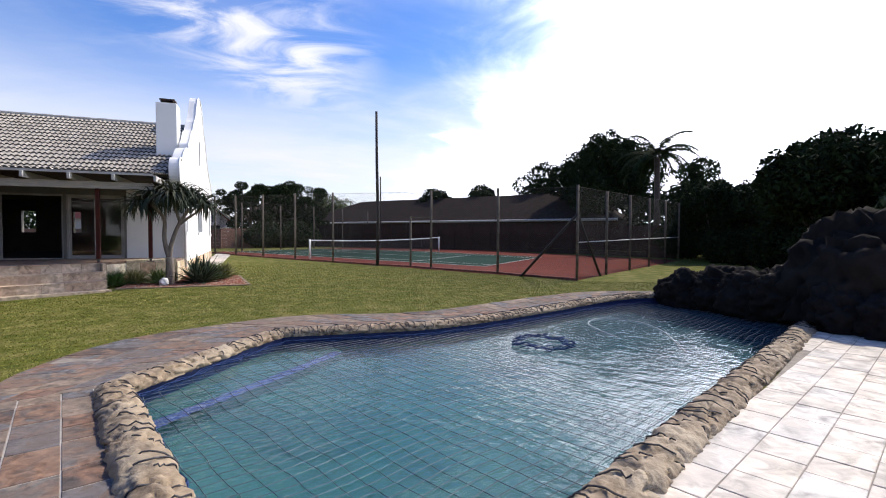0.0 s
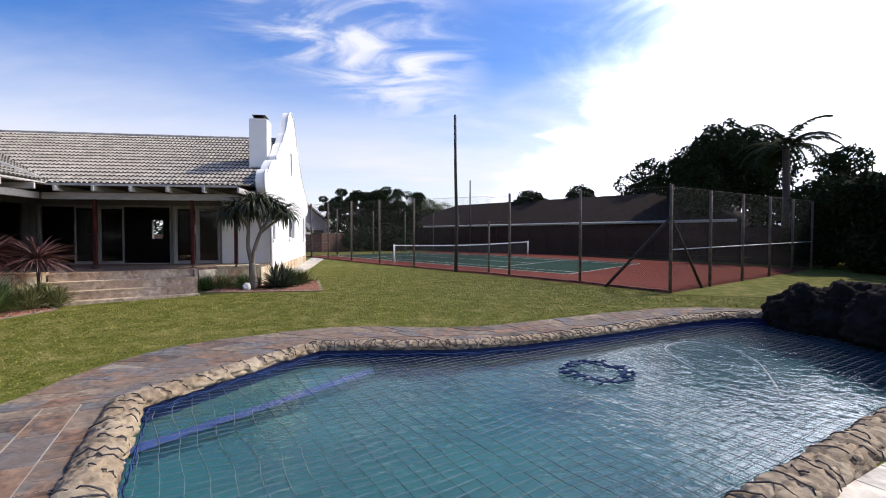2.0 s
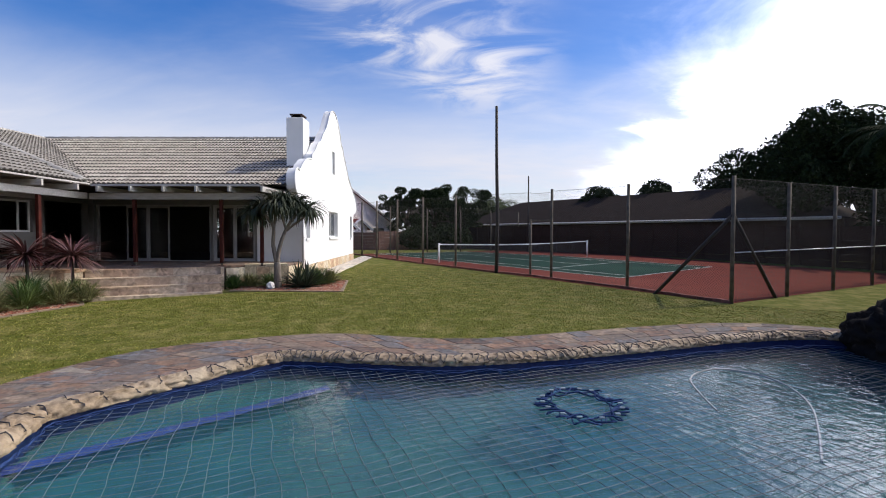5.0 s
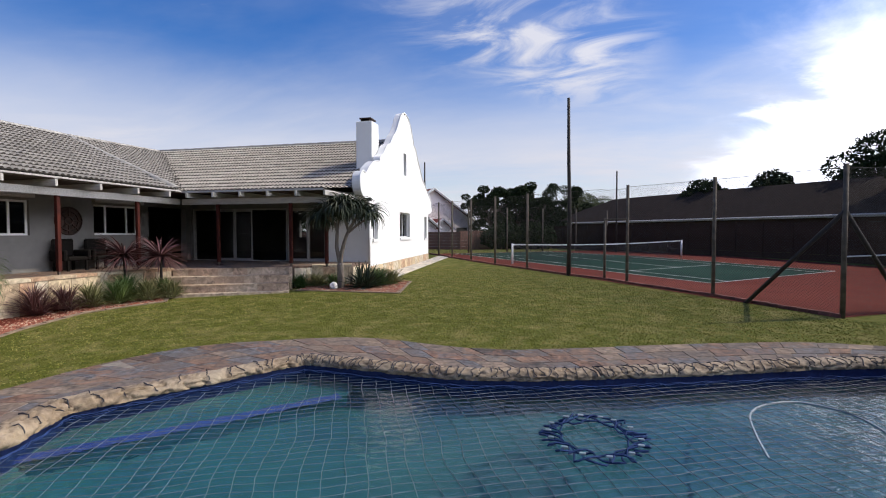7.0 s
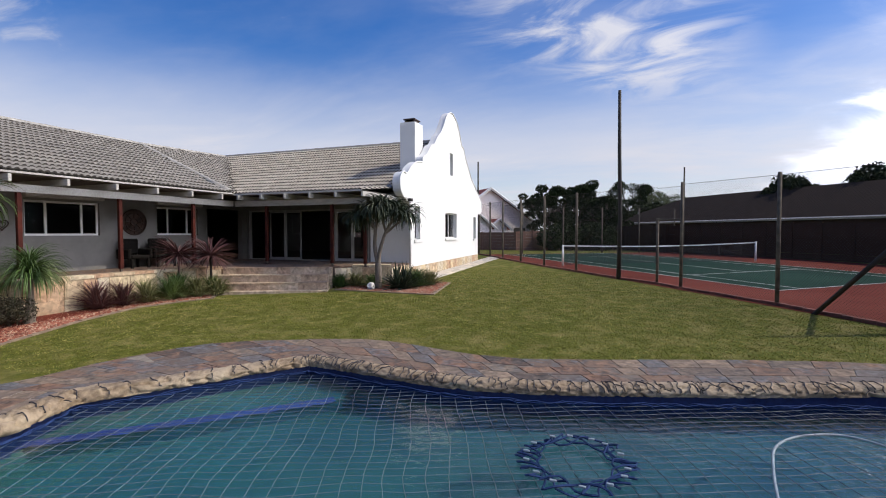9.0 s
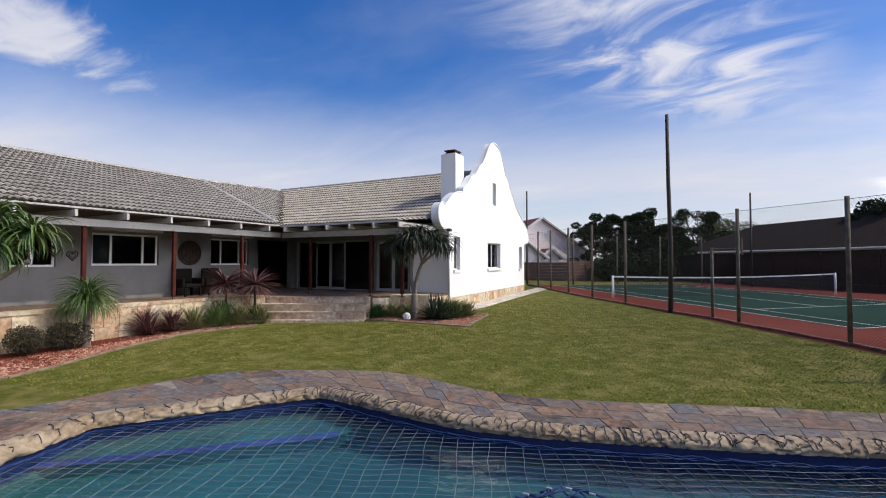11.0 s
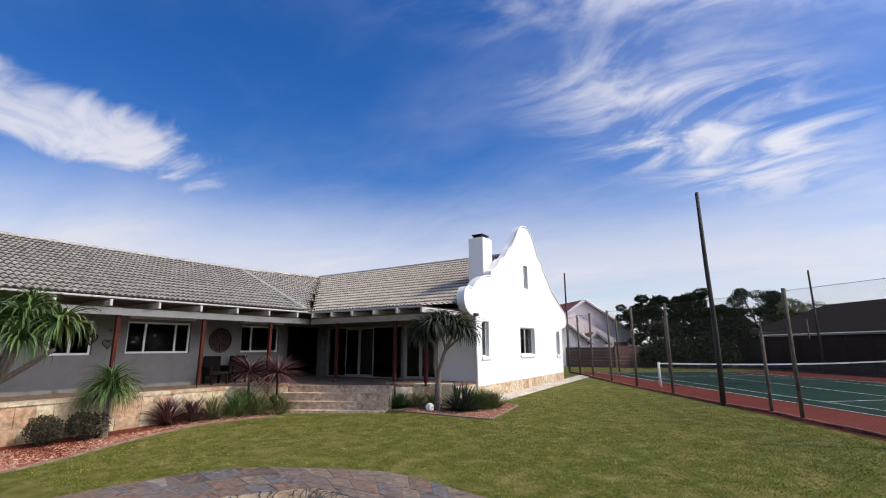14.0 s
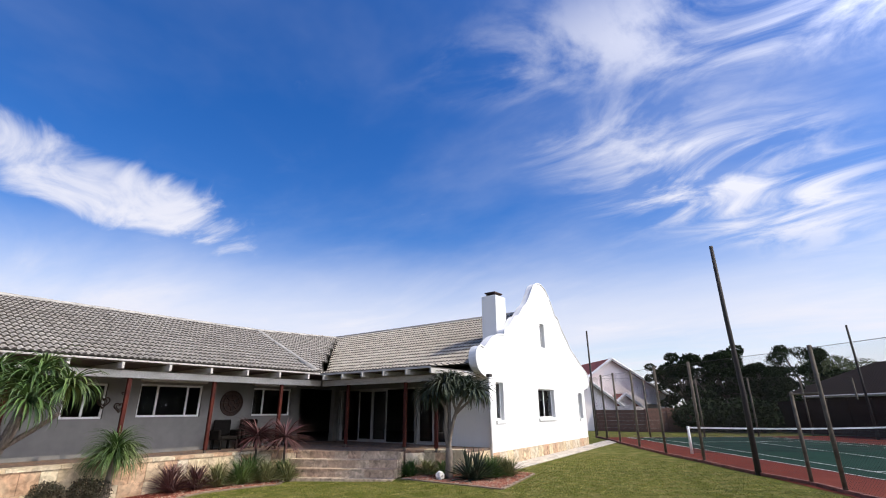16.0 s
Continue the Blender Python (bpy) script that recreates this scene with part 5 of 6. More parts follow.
# ---- plants ----
def leaf_cloud(parent, name, blobs, count, size, mat, seed, squash=1.0):
    """Small leaves scattered through overlapping clumps, thicker towards their skins."""
    rng = np.random.default_rng(seed)
    vol = np.array([b[3] ** 2.3 for b in blobs])
    vol = vol / vol.sum()
    vs, fs = [], []
    for b, share in zip(blobs, vol):
        n = int(count * share)
        d = rng.normal(size=(n, 3))
        d /= np.linalg.norm(d, axis=1)[:, None]
        rad = b[3] * (0.55 + 0.45 * rng.random(n) ** 0.5) * (1 + 0.16 * np.sin(d[:, 0] * 7 + b[0] * 3) * np.cos(d[:, 1] * 6 + b[1]))
        c = np.array(b[:3]) + d * rad[:, None] * np.array([1, 1, squash])
        t1 = rng.normal(size=(n, 3))
        t1 /= np.linalg.norm(t1, axis=1)[:, None]
        t2 = np.cross(t1, rng.normal(size=(n, 3)))
        t2 /= np.linalg.norm(t2, axis=1)[:, None]
        s = size * (0.6 + 0.8 * rng.random(n))[:, None]
        base = len(vs)
        quad = np.stack([c - t1 * s, c + t2 * s * 0.42, c + t1 * s, c - t2 * s * 0.42], 1).reshape(-1, 3)
        vs += quad.tolist()
        fs += [(base + 4 * k, base + 4 * k + 1, base + 4 * k + 2, base + 4 * k + 3) for k in range(n)]
    return raw(name, vs, fs, M[mat], parent, kind="stuff")


def tree(x, y, h, spread, mat, label, seed, blobs=9, count=9000, size=0.16, crown_from=0.45, trunk="trunk_dark", squash=0.8, solid=True, lean=0.0, group=""):
    rng = random.Random(seed)
    t = thing("tree", (x, y, gz(y)), label, "tree", group)
    bm = bmesh.new()
    tube(bm, [(0, 0, -0.2), (0.05 * h * 0.2, 0, h * 0.2), (lean * 0.4, 0.1, h * crown_from), (lean, 0, h * 0.8)], [h * 0.035, h * 0.028, h * 0.022, h * 0.008], 8)
    bl = []
    for k in range(blobs):
        a = 2 * math.pi * k / blobs + rng.uniform(-0.3, 0.3)
        rr = spread * rng.uniform(0.25, 0.72)
        r = spread * rng.uniform(0.3, 0.5)
        z = h * crown_from + (h * (1 - crown_from) - r * squash) * rng.uniform(0.25, 1.0)
        bx, by = rr * math.cos(a) + lean, rr * math.sin(a)
        bl.append((bx, by, z, r))
        tube(bm, [(lean * 0.3, 0, h * crown_from * 0.85), (bx * 0.5, by * 0.5, (z + h * crown_from) / 2 * 0.97), (bx, by, z)], [h * 0.016, h * 0.01, h * 0.004], 6)
    bl.append((lean, 0, h - spread * 0.45 * squash, spread * 0.45))
    part("trunk", bm, M[trunk], t)
    leaf_cloud(t, "crown", bl, count, size, mat, seed, squash)
    return t


def gum(x, y, h, spread, mat, label, seed, clumps=46, leaves=420, group=""):
    """A windswept tree: bare forked limbs, each ending in small flat clumps with sky between them."""
    rng = random.Random(seed)
    t = thing("tree", (x, y, gz(y)), label, "tree", group)
    bm = bmesh.new()
    tube(bm, [(0, 0, -0.2), (0.1, 0, h * 0.18), (0.0, 0.1, h * 0.34)], [0.24, 0.18, 0.14], 8)
    bl = []
    for k in range(9):
        a, reach = 2 * math.pi * k / 9 + rng.uniform(-0.3, 0.3), spread * rng.uniform(0.35, 0.95)
        top = h * (0.97 - 0.34 * (reach / spread) ** 2) * rng.uniform(0.88, 1.0)
        fork = Vector((math.cos(a) * reach * 0.45, math.sin(a) * reach * 0.45, h * 0.34 + (top - h * 0.34) * 0.5))
        tube(bm, [(0, 0.1, h * 0.33), tuple(fork)], [0.1, 0.07], 6)
        for j in range(clumps // 9):
            aa, rr = a + rng.uniform(-0.45, 0.45), reach * rng.uniform(0.6, 1.15)
            tip = Vector((math.cos(aa) * rr, math.sin(aa) * rr, top - h * 0.42 * rng.random() ** 1.4))
            tube(bm, [tuple(fork), tuple(fork.lerp(tip, 0.6) + Vector((0, 0, -0.1))), tuple(tip)], [0.05, 0.035, 0.015], 5)
            bl.append((tip.x, tip.y, tip.z, h * rng.uniform(0.06, 0.115)))
    part("trunk", bm, M["trunk_dark"], t)
    leaf_cloud(t, "crown", bl, leaves * len(bl), 0.1, mat, seed, 0.62)
    return t


def bush(x, y, z, r, h, mat, label, seed, count=1500, size=0.05, category="shrub", group=""):
    rng = random.Random(seed)
    b = thing("shrub", (x, y, z), label, category, group)
    bl = [(rng.uniform(-0.45, 0.45) * r, rng.uniform(-0.45, 0.45) * r, h * rng.uniform(0.35, 0.6), r * rng.uniform(0.5, 0.7)) for _ in range(6)]
    bm = bmesh.new()
    for q in bl:
        tube(bm, [(0, 0, 0), (q[0] * 0.6, q[1] * 0.6, q[2] * 0.7), q[:3]], [0.02 * r + 0.008, 0.01, 0.005], 5)
    part("stems", bm, M["trunk_dark"], b)
    leaf_cloud(b, "leaves", bl, count, size, mat, seed, h / (2 * r) * 1.25)
    return b


def strap_leaves(c, n, length, width, droop, rng, up=0.4, seg=6, spread=1.0):
    """Sword leaves of a rosette: each a folded, tapering, arching strip."""
    vs, fs = [], []
    for k in range(n):
        a = k * 2.399963 + rng.uniform(-0.2, 0.2)
        el = math.asin(min(0.99, max(-0.6, rng.uniform(up - 0.75 * spread, up + 0.55))))
        L = length * rng.uniform(0.75, 1.1)
        p = Vector(c)
        side = Vector((-math.sin(a), math.cos(a), 0))
        for s in range(seg + 1):
            t = s / seg
            w = width * (0.55 + 1.2 * t * (1 - t)) * (1 - t ** 3) + 0.001
            nrm = Vector((-math.cos(a) * math.sin(el), -math.sin(a) * math.sin(el), math.cos(el)))
            n0 = len(vs)
            vs += [tuple(p - side * w + nrm * w * 0.5), tuple(p), tuple(p + side * w + nrm * w * 0.5)]
            if s:
                fs += [(n0 - 3, n0 - 2, n0 + 1, n0), (n0 - 2, n0 - 1, n0 + 2, n0 + 1)]
            p = p + Vector((math.cos(a) * math.cos(el), math.sin(a) * math.cos(el), math.sin(el))) * (L / seg)
            el -= droop / seg * (0.5 + t)
    return vs, fs


def rosette_plant(name, at, label, category, heads, mat, seed, n=60, length=0.7, width=0.02, droop=1.2, up=0.4, trunk=None, trunk_mat="trunk", group="", spread=1.0):
    """A plant of one or more leaf heads, on branching stems when trunk is given."""
    rng = random.Random(seed)
    t = thing(name, at, label, category, group)
    if trunk:
        bm = bmesh.new()
        for pts, rad in trunk:
            tube(bm, smooth_line(pts, 4), [rad[0] + (rad[1] - rad[0]) * k / (4 * (len(pts) - 1)) for k in range(4 * (len(pts) - 1) + 1)], 10)
        part("trunk", bm, M[trunk_mat], t)
    for h in heads:
        vs, fs = strap_leaves(h, n, length, width, droop, rng, up, spread=spread)
        raw("leaf_head", vs, fs, M[mat], t, kind="stuff")
    return t


# tree aloe by the steps
rosette_plant("tree_aloe", (-2.42, 16.05, -0.1), "tree aloe, dark drooping heads, forked grey trunk in gravel bed", "tree aloe",
              [(-0.42, -0.05, 2.6), (-0.1, 0.15, 2.82), (0.25, -0.1, 2.82), (0.62, 0.05, 2.6), (0.1, -0.35, 2.7), (0.95, 0.1, 2.5), (-0.75, 0.1, 2.4), (0.4, 0.3, 2.72)], "leaf_aloe", 3, n=100, length=0.82, width=0.034, droop=2.3, up=0.35,
              trunk=[([(0, 0, -0.15), (0.02, 0, 0.35), (0, 0, 0.85)], (0.14, 0.10)), ([(0, 0, 0.8), (-0.12, 0, 1.4), (-0.12, 0, 2.0), (-0.42, -0.05, 2.42)], (0.075, 0.04)), ([(0, 0, 0.8), (0.08, 0, 1.3), (0.3, 0, 1.9), (0.62, 0.05, 2.4)], (0.075, 0.04)), ([(-0.12, 0, 1.7), (-0.1, 0.1, 2.2), (-0.1, 0.15, 2.6)], (0.045, 0.03)), ([(0.3, 0, 1.9), (0.2, -0.05, 2.3), (0.25, -0.1, 2.55)], (0.045, 0.03)), ([(0.3, 0, 1.85), (0.6, 0.05, 2.1), (0.9, 0.1, 2.3)], (0.045, 0.03))])
# large tree aloe at the near wing
rosette_plant("tree_aloe", (-6.75, 6.3, -0.33), "large tree aloe, bright green arching heads, pale forked branches", "tree aloe",
              [(-0.55, -0.3, 2.7), (0.0, -0.25, 2.95), (0.55, 0.3, 2.8), (0.98, 0.8, 2.72), (0.2, 0.5, 3.1), (-0.5, 0.45, 2.85), (0.75, 0.25, 2.4)], "leaf_green", 8, n=85, length=0.88, width=0.032, droop=2.2, up=0.4,
              trunk=[([(0, 0, -0.1), (0.03, 0, 0.5), (0.0, 0, 1.1)], (0.17, 0.12)), ([(0, 0, 1.05), (-0.25, -0.12, 1.6), (-0.55, -0.3, 2.4)], (0.085, 0.05)), ([(0, 0, 1.05), (0.25, 0.15, 1.5), (0.55, 0.3, 2.45)], (0.085, 0.05)), ([(0.25, 0.15, 1.5), (0.65, 0.5, 1.85), (1.0, 0.75, 2.15)], (0.06, 0.04)), ([(0.05, 0.0, 1.1), (0.1, 0.3, 1.8), (0.2, 0.5, 2.5)], (0.07, 0.04)), ([(0, 0, 1.1), (-0.05, -0.1, 1.8), (0.0, -0.25, 2.6)], (0.06, 0.04)), ([(0, 0.05, 1.3), (-0.25, 0.3, 1.9), (-0.5, 0.45, 2.5)], (0.06, 0.04)), ([(0.3, 0.15, 1.5), (0.55, 0.2, 1.75), (0.75, 0.2, 2.1)], (0.05, 0.035))])
# ponytail palm
rosette_plant("ponytail_palm", (-7.25, 8.75, -0.3), "small ponytail palm, bright green mop of thin leaves, single trunk", "palm",
              [(0.06, 0, 1.12), (-0.04, 0.05, 1.2)], "leaf_green", 11, n=260, length=0.95, width=0.014, droop=2.3, up=0.55,
              trunk=[([(0, 0, -0.1), (0.04, 0, 0.4), (0.06, 0, 1.15)], (0.12, 0.05))])
# red cordylines
for k, (x, y, z, s) in enumerate([(-7.72, 12.95, -0.2, 1.08), (-6.95, 13.45, -0.16, 1.0)]):
    rosette_plant("cordyline", (x, y, z), "red-brown cordyline with a spiky round head on a thin stem", "cordyline", [(0, 0, 1.2 * s)], "leaf_red", 20 + k, n=160, length=0.95, width=0.026, droop=0.7, up=0.3,
                  trunk=[([(0, 0, -0.1), (0.02, 0, 0.5), (0, 0, 1.2 * s)], (0.045, 0.03))], trunk_mat="trunk_dark", group="cordylines")
# low strap-leaved plants in both beds
for k, (x, y, s, mat, lab) in enumerate([(-7.55, 10.35, 0.72, "leaf_red", "bronze flax with stiff dark red leaves"), (-7.5, 11.0, 0.6, "leaf_red", "bronze flax with stiff dark red leaves"),
                                       (-7.3, 11.5, 0.62, "dry", "tuft of grey-green dianella leaves"), (-7.1, 12.1, 0.66, "leaf_green", "tuft of green strap leaves"), (-6.75, 12.7, 0.6, "dry", "tuft of grey-green dianella leaves"), (-7.3, 12.55, 0.7, "leaf_green", "tuft of green strap leaves"), (-6.45, 13.2, 0.5, "dry", "tuft of grey-green dianella leaves"), (-6.8, 13.3, 0.55, "leaf_green", "tuft of green strap leaves"),
                                       (-3.75, 15.75, 0.42, "leaf_green", "tuft of green strap leaves"), (-3.35, 16.15, 0.42, "dry", "tuft of grey-green dianella leaves"), (-2.75, 16.2, 0.42, "leaf_green", "tuft of green strap leaves"),
                                       (-1.75, 16.7, 0.55, "dry", "tuft of grey-green dianella leaves"), (-1.3, 16.6, 0.55, "leaf_green", "tuft of green strap leaves"), (-1.0, 17.1, 0.5, "dry", "tuft of grey-green dianella leaves"), (-1.5, 17.3, 0.5, "dry", "tuft of grey-green dianella leaves"),
                                       (-8.9, 3.2, 0.6, "dry", "tuft of grey-green dianella leaves")]):
    rosette_plant("strap_plant", (x, y, gz(y)), lab + " in the gravel bed", "garden plant", [(0, 0, 0.02), (0.1, 0.08, 0.02), (-0.1, 0.05, 0.02)], mat, 40 + k, n=85, length=s * 1.25, width=0.013, droop=1.1, up=0.78, group="strap plants", spread=0.55)
rosette_plant("agave", (-1.72, 16.05, -0.09), "dark spiky aloe with thick pointed leaves in the red gravel bed", "agave", [(0, 0, 0.05), (0.22, 0.1, 0.03)], "leaf_aloe", 77, n=60, length=0.9, width=0.045, droop=0.25, up=0.6)
rosette_plant("aloe", (-2.5, 15.75, -0.1), "small dark aloe rosette in the red gravel bed", "aloe", [(0, 0, 0.03)], "leaf_aloe", 78, n=26, length=0.3, width=0.025, droop=0.3, up=0.6)
for k, (x, y) in enumerate([(-7.42, 7.75), (-7.3, 8.4)]):
    bush(x, y, gz(y), 0.46, 0.74, "leaf_bronze", "clipped round shrub with dark bronze leaves before the stone wall", 90 + k, 3500, 0.028, group="round shrubs")

# beds: gravel and kerb
bed_r = [(-3.62, 15.35), (-0.2, 15.35), (-0.62, 18.0), (GX + 0.1, 18.3), (GX + 0.1, 16.8), (-3.5, 16.3)]
bed_l = [(-5.25, 5.2), (-5.35, 6.6), (-5.75, 7.6), (-6.5, 9.3), (-6.9, 10.9), (-6.6, 11.9), (-6.2, 12.75), (-6.75, 13.25), (-7.3, 13.95), (-7.9, 12.6), (-7.9, 5.2)]


def gravel(poly, n, seed, label):
    flat("bed_soil", poly, 0.008, M["court_red"], "dark red soil under the gravel of the planting bed", "planting bed")
    rng = np.random.default_rng(seed)
    xs, ys = [p[0] for p in poly], [p[1] for p in poly]
    vs, fs = [], []
    while len(fs) < n * 5:
        x, y = rng.uniform(min(xs), max(xs)), rng.uniform(min(ys), max(ys))
        if not inside(poly, x, y):
            continue
        s, a = rng.uniform(0.018, 0.042), rng.uniform(0, 6.3)
        z = gz(y) + 0.01
        n0 = len(vs)
        for j in range(5):
            vs.append((x + s * math.cos(a + j * 1.257) * rng.uniform(0.8, 1.2), y + s * math.sin(a + j * 1.257) * rng.uniform(0.7, 1.1), z + rng.uniform(0, 0.01)))
        vs.append((x, y, z + s * 0.9))
        fs += [(n0 + j, n0 + (j + 1) % 5, n0 + 5) for j in range(5)]
    ob = raw("gravel", vs, fs, M["pebble"], None, label, kind="stuff")
    return tagged(ob, category="gravel")


gravel(bed_r, 4200, 5, "red and pale gravel in the planting bed by the steps")
gravel(bed_l, 9000, 6, "red and pale gravel in the long planting bed")


def kerb(pts, label):
    k_ = tagged(thing("bed_kerb", (0, 0, 0), label, "kerb"), kind="structure")
    for a_, b_ in zip(pts, pts[1:]):
        a_, b_ = Vector(a_), Vector(b_)
        d = (b_ - a_).normalized()
        n = max(1, int((b_ - a_).length / 0.45))
        for j in range(n):
            c = a_.lerp(b_, (j + 0.5) / n)
            w = (b_ - a_).length / n
            ob = part("kerb_stone", boxes((-w / 2 + 0.004, -0.05, -0.08, w / 2 - 0.004, 0.05, 0.03), bevel=0.008), M["kerb"], k_)
            ob.matrix_basis = pose(c.x, c.y, gz(c.y) + 0.0, 0, 0, math.degrees(math.atan2(d.y, d.x)))


kerb([(-3.62, 15.3), (-0.17, 15.3), (-0.6, 18.0)], "low stone kerb round the small gravel bed")
kerb([(-5.2, 5.2), (-5.3, 6.6), (-5.7, 7.6), (-6.45, 9.3), (-6.85, 10.9), (-6.55, 11.9), (-6.15, 12.75), (-6.6, 13.3)], "low stone kerb of the long gravel bed")
bm = bmesh.new()
bmesh.ops.create_icosphere(bm, subdivisions=3, radius=0.13)
for v in bm.verts:
    v.co *= 1 + 0.25 * noise.noise(v.co * 12)
    v.co.z *= 1.15
ob = tagged(part("quartz_stone", bm, M["chalk"], None, "white quartz stone beside the aloe trunk"), category="stone")
ob.matrix_basis = pose(-2.5, 15.72, 0.0)
# pale paving along the gable
strip = tagged(thing("side_path", (0, 0, 0), "pale sandstone path along the gable wall", "path"), kind="structure")
y = 18.35
while y < 30:
    L = random.uniform(0.5, 0.7)
    bm = bmesh.new()
    box(bm, GX + 0.045, y + 0.006, -0.05, GX + 0.85, y + L - 0.006, 0.02)
    for v in bm.verts:
        v.co.z += gz(v.co.y)
    part("paver", bm, M["pale"], strip)
    y += L

# things on the veranda and its wall
def heart(y, z, s):
    h = thing("heart_ornament", (WX + 0.012, y, z), "rusted iron heart hung on the veranda wall", "wall ornament", "iron hearts")
    pts = []
    for k in range(33):
        a = 2 * math.pi * k / 32
        pts.append((0.0, s * 0.055 * 16 * math.sin(a) ** 3 / 16 * 2.6, s * 0.0095 * (13 * math.cos(a) - 5 * math.cos(2 * a) - 2 * math.cos(3 * a) - math.cos(4 * a))))
    part("rim", tube(bmesh.new(), pts, 0.016 * s, 6), M["rust"], h)
    part("scroll", tube(bmesh.new(), [(0, 0.55 * p[1], 0.55 * p[2]) for p in pts], 0.011 * s, 5), M["rust"], h)


heart(9.3, 2.12, 1.15)
heart(9.75, 1.98, 1.0)
heart(9.78, 2.38, 0.35)
disc = thing("wall_medallion", (WX + 0.03, 13.35, 2.12), "round dark iron medallion with a pierced cross pattern on the wall", "wall ornament")
bm = bmesh.new()
bmesh.ops.create_cone(bm, cap_ends=True, segments=32, radius1=0.41, radius2=0.41, depth=0.012, matrix=Matrix.Translation((-0.012, 0, 0)) @ Matrix.Rotation(radians(90), 4, "Y"))
part("backing", bm, M["rust"], disc)
bm = bmesh.new()
for r in (0.42, 0.3, 0.12):
    tube(bm, [(0, r * math.cos(a * math.pi / 16), r * math.sin(a * math.pi / 16)) for a in range(33)], 0.024, 6)
part("rings", bm, M["rust"], disc)
bm = bmesh.new()
for k in range(8):
    a = k * math.pi / 4
    tube(bm, [(0, 0.1 * math.cos(a), 0.1 * math.sin(a)), (0, 0.41 * math.cos(a), 0.41 * math.sin(a))], 0.022, 5)
part("spokes", bm, M["rust"], disc)


def wicker_chair(x, y, rz):
    c = thing("wicker_chair", (x, y, FLOOR), "dark wicker armchair on the veranda", "chair", "veranda chairs", rz)
    part("seat", boxes((-0.3, -0.3, 0.3, 0.3, 0.3, 0.42), bevel=0.03), M["terracotta"], c)
    part("backrest", boxes((-0.32, 0.24, 0.42, 0.32, 0.34, 0.95), bevel=0.04), M["terracotta"], c)
    for s in (-1, 1):
        part("armrest", boxes((s * 0.36 - 0.05, -0.3, 0.3, s * 0.36 + 0.05, 0.3, 0.62), bevel=0.03), M["terracotta"], c)
        for t in (-1, 1):
            part("leg", boxes((s * 0.28 - 0.03, t * 0.25 - 0.03, 0, s * 0.28 + 0.03, t * 0.25 + 0.03, 0.3)), M["terracotta"], c)


wicker_chair(-9.7, 13.0, 90)
wicker_chair(-9.6, 13.9, 80)
for y0, y1 in ((10.2, 12.3), (14.1, 16.0)):
    bl = thing("awning_box", (WX + 0.1, (y0 + y1) / 2, 2.82), "beige rolled shutter box above the veranda window", "shutter box")
    part("casing", boxes((-0.09, -(y1 - y0) / 2, -0.07, 0.09, (y1 - y0) / 2, 0.07), bevel=0.02), M["timber_white"], bl)

# ---- trees and hedges ----
for k, (x, y, h, r, cnt) in enumerate([(-0.8, 45, 6.0, 2.6, 7000), (1.6, 48, 6.4, 2.4, 7000), (4.0, 47, 4.9, 2.2, 8000), (6.7, 73, 9.2, 4.0, 8000), (9.9, 73.5, 7.3, 3.6, 9000), (3.0, 56, 5.8, 3.0, 8000)]):
    if k == 4:
        tree(x, y, h, r, "leaf_mid", "rounded yellow-green tree beyond the court", 100 + k, 22, cnt * 2, 0.13, 0.08, squash=0.8, group="windswept trees")
    else:
        gum(x, y, h * 1.05, r * 1.15, "leaf_dark", "dark windswept open-crowned tree beyond the court", 100 + k, group="windswept trees")
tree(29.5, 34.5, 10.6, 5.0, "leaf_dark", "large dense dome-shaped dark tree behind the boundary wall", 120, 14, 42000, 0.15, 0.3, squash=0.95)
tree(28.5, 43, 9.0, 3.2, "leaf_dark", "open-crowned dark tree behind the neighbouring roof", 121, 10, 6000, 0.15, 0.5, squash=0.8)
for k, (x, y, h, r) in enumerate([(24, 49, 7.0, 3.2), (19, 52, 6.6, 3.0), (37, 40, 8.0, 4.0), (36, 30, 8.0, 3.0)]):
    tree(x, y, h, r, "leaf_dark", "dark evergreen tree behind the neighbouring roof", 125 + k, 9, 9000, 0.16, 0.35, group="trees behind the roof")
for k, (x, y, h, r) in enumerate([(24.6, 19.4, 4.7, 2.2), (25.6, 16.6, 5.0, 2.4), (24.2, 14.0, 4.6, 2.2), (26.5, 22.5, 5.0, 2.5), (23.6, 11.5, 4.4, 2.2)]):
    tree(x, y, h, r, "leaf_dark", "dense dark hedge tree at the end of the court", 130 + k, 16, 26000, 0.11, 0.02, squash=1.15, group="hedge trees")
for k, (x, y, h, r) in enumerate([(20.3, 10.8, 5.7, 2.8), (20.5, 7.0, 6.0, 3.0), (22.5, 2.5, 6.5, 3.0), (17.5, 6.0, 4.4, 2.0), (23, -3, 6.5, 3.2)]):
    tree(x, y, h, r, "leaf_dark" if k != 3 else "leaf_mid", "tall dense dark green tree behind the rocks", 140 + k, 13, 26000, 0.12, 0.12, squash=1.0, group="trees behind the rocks")


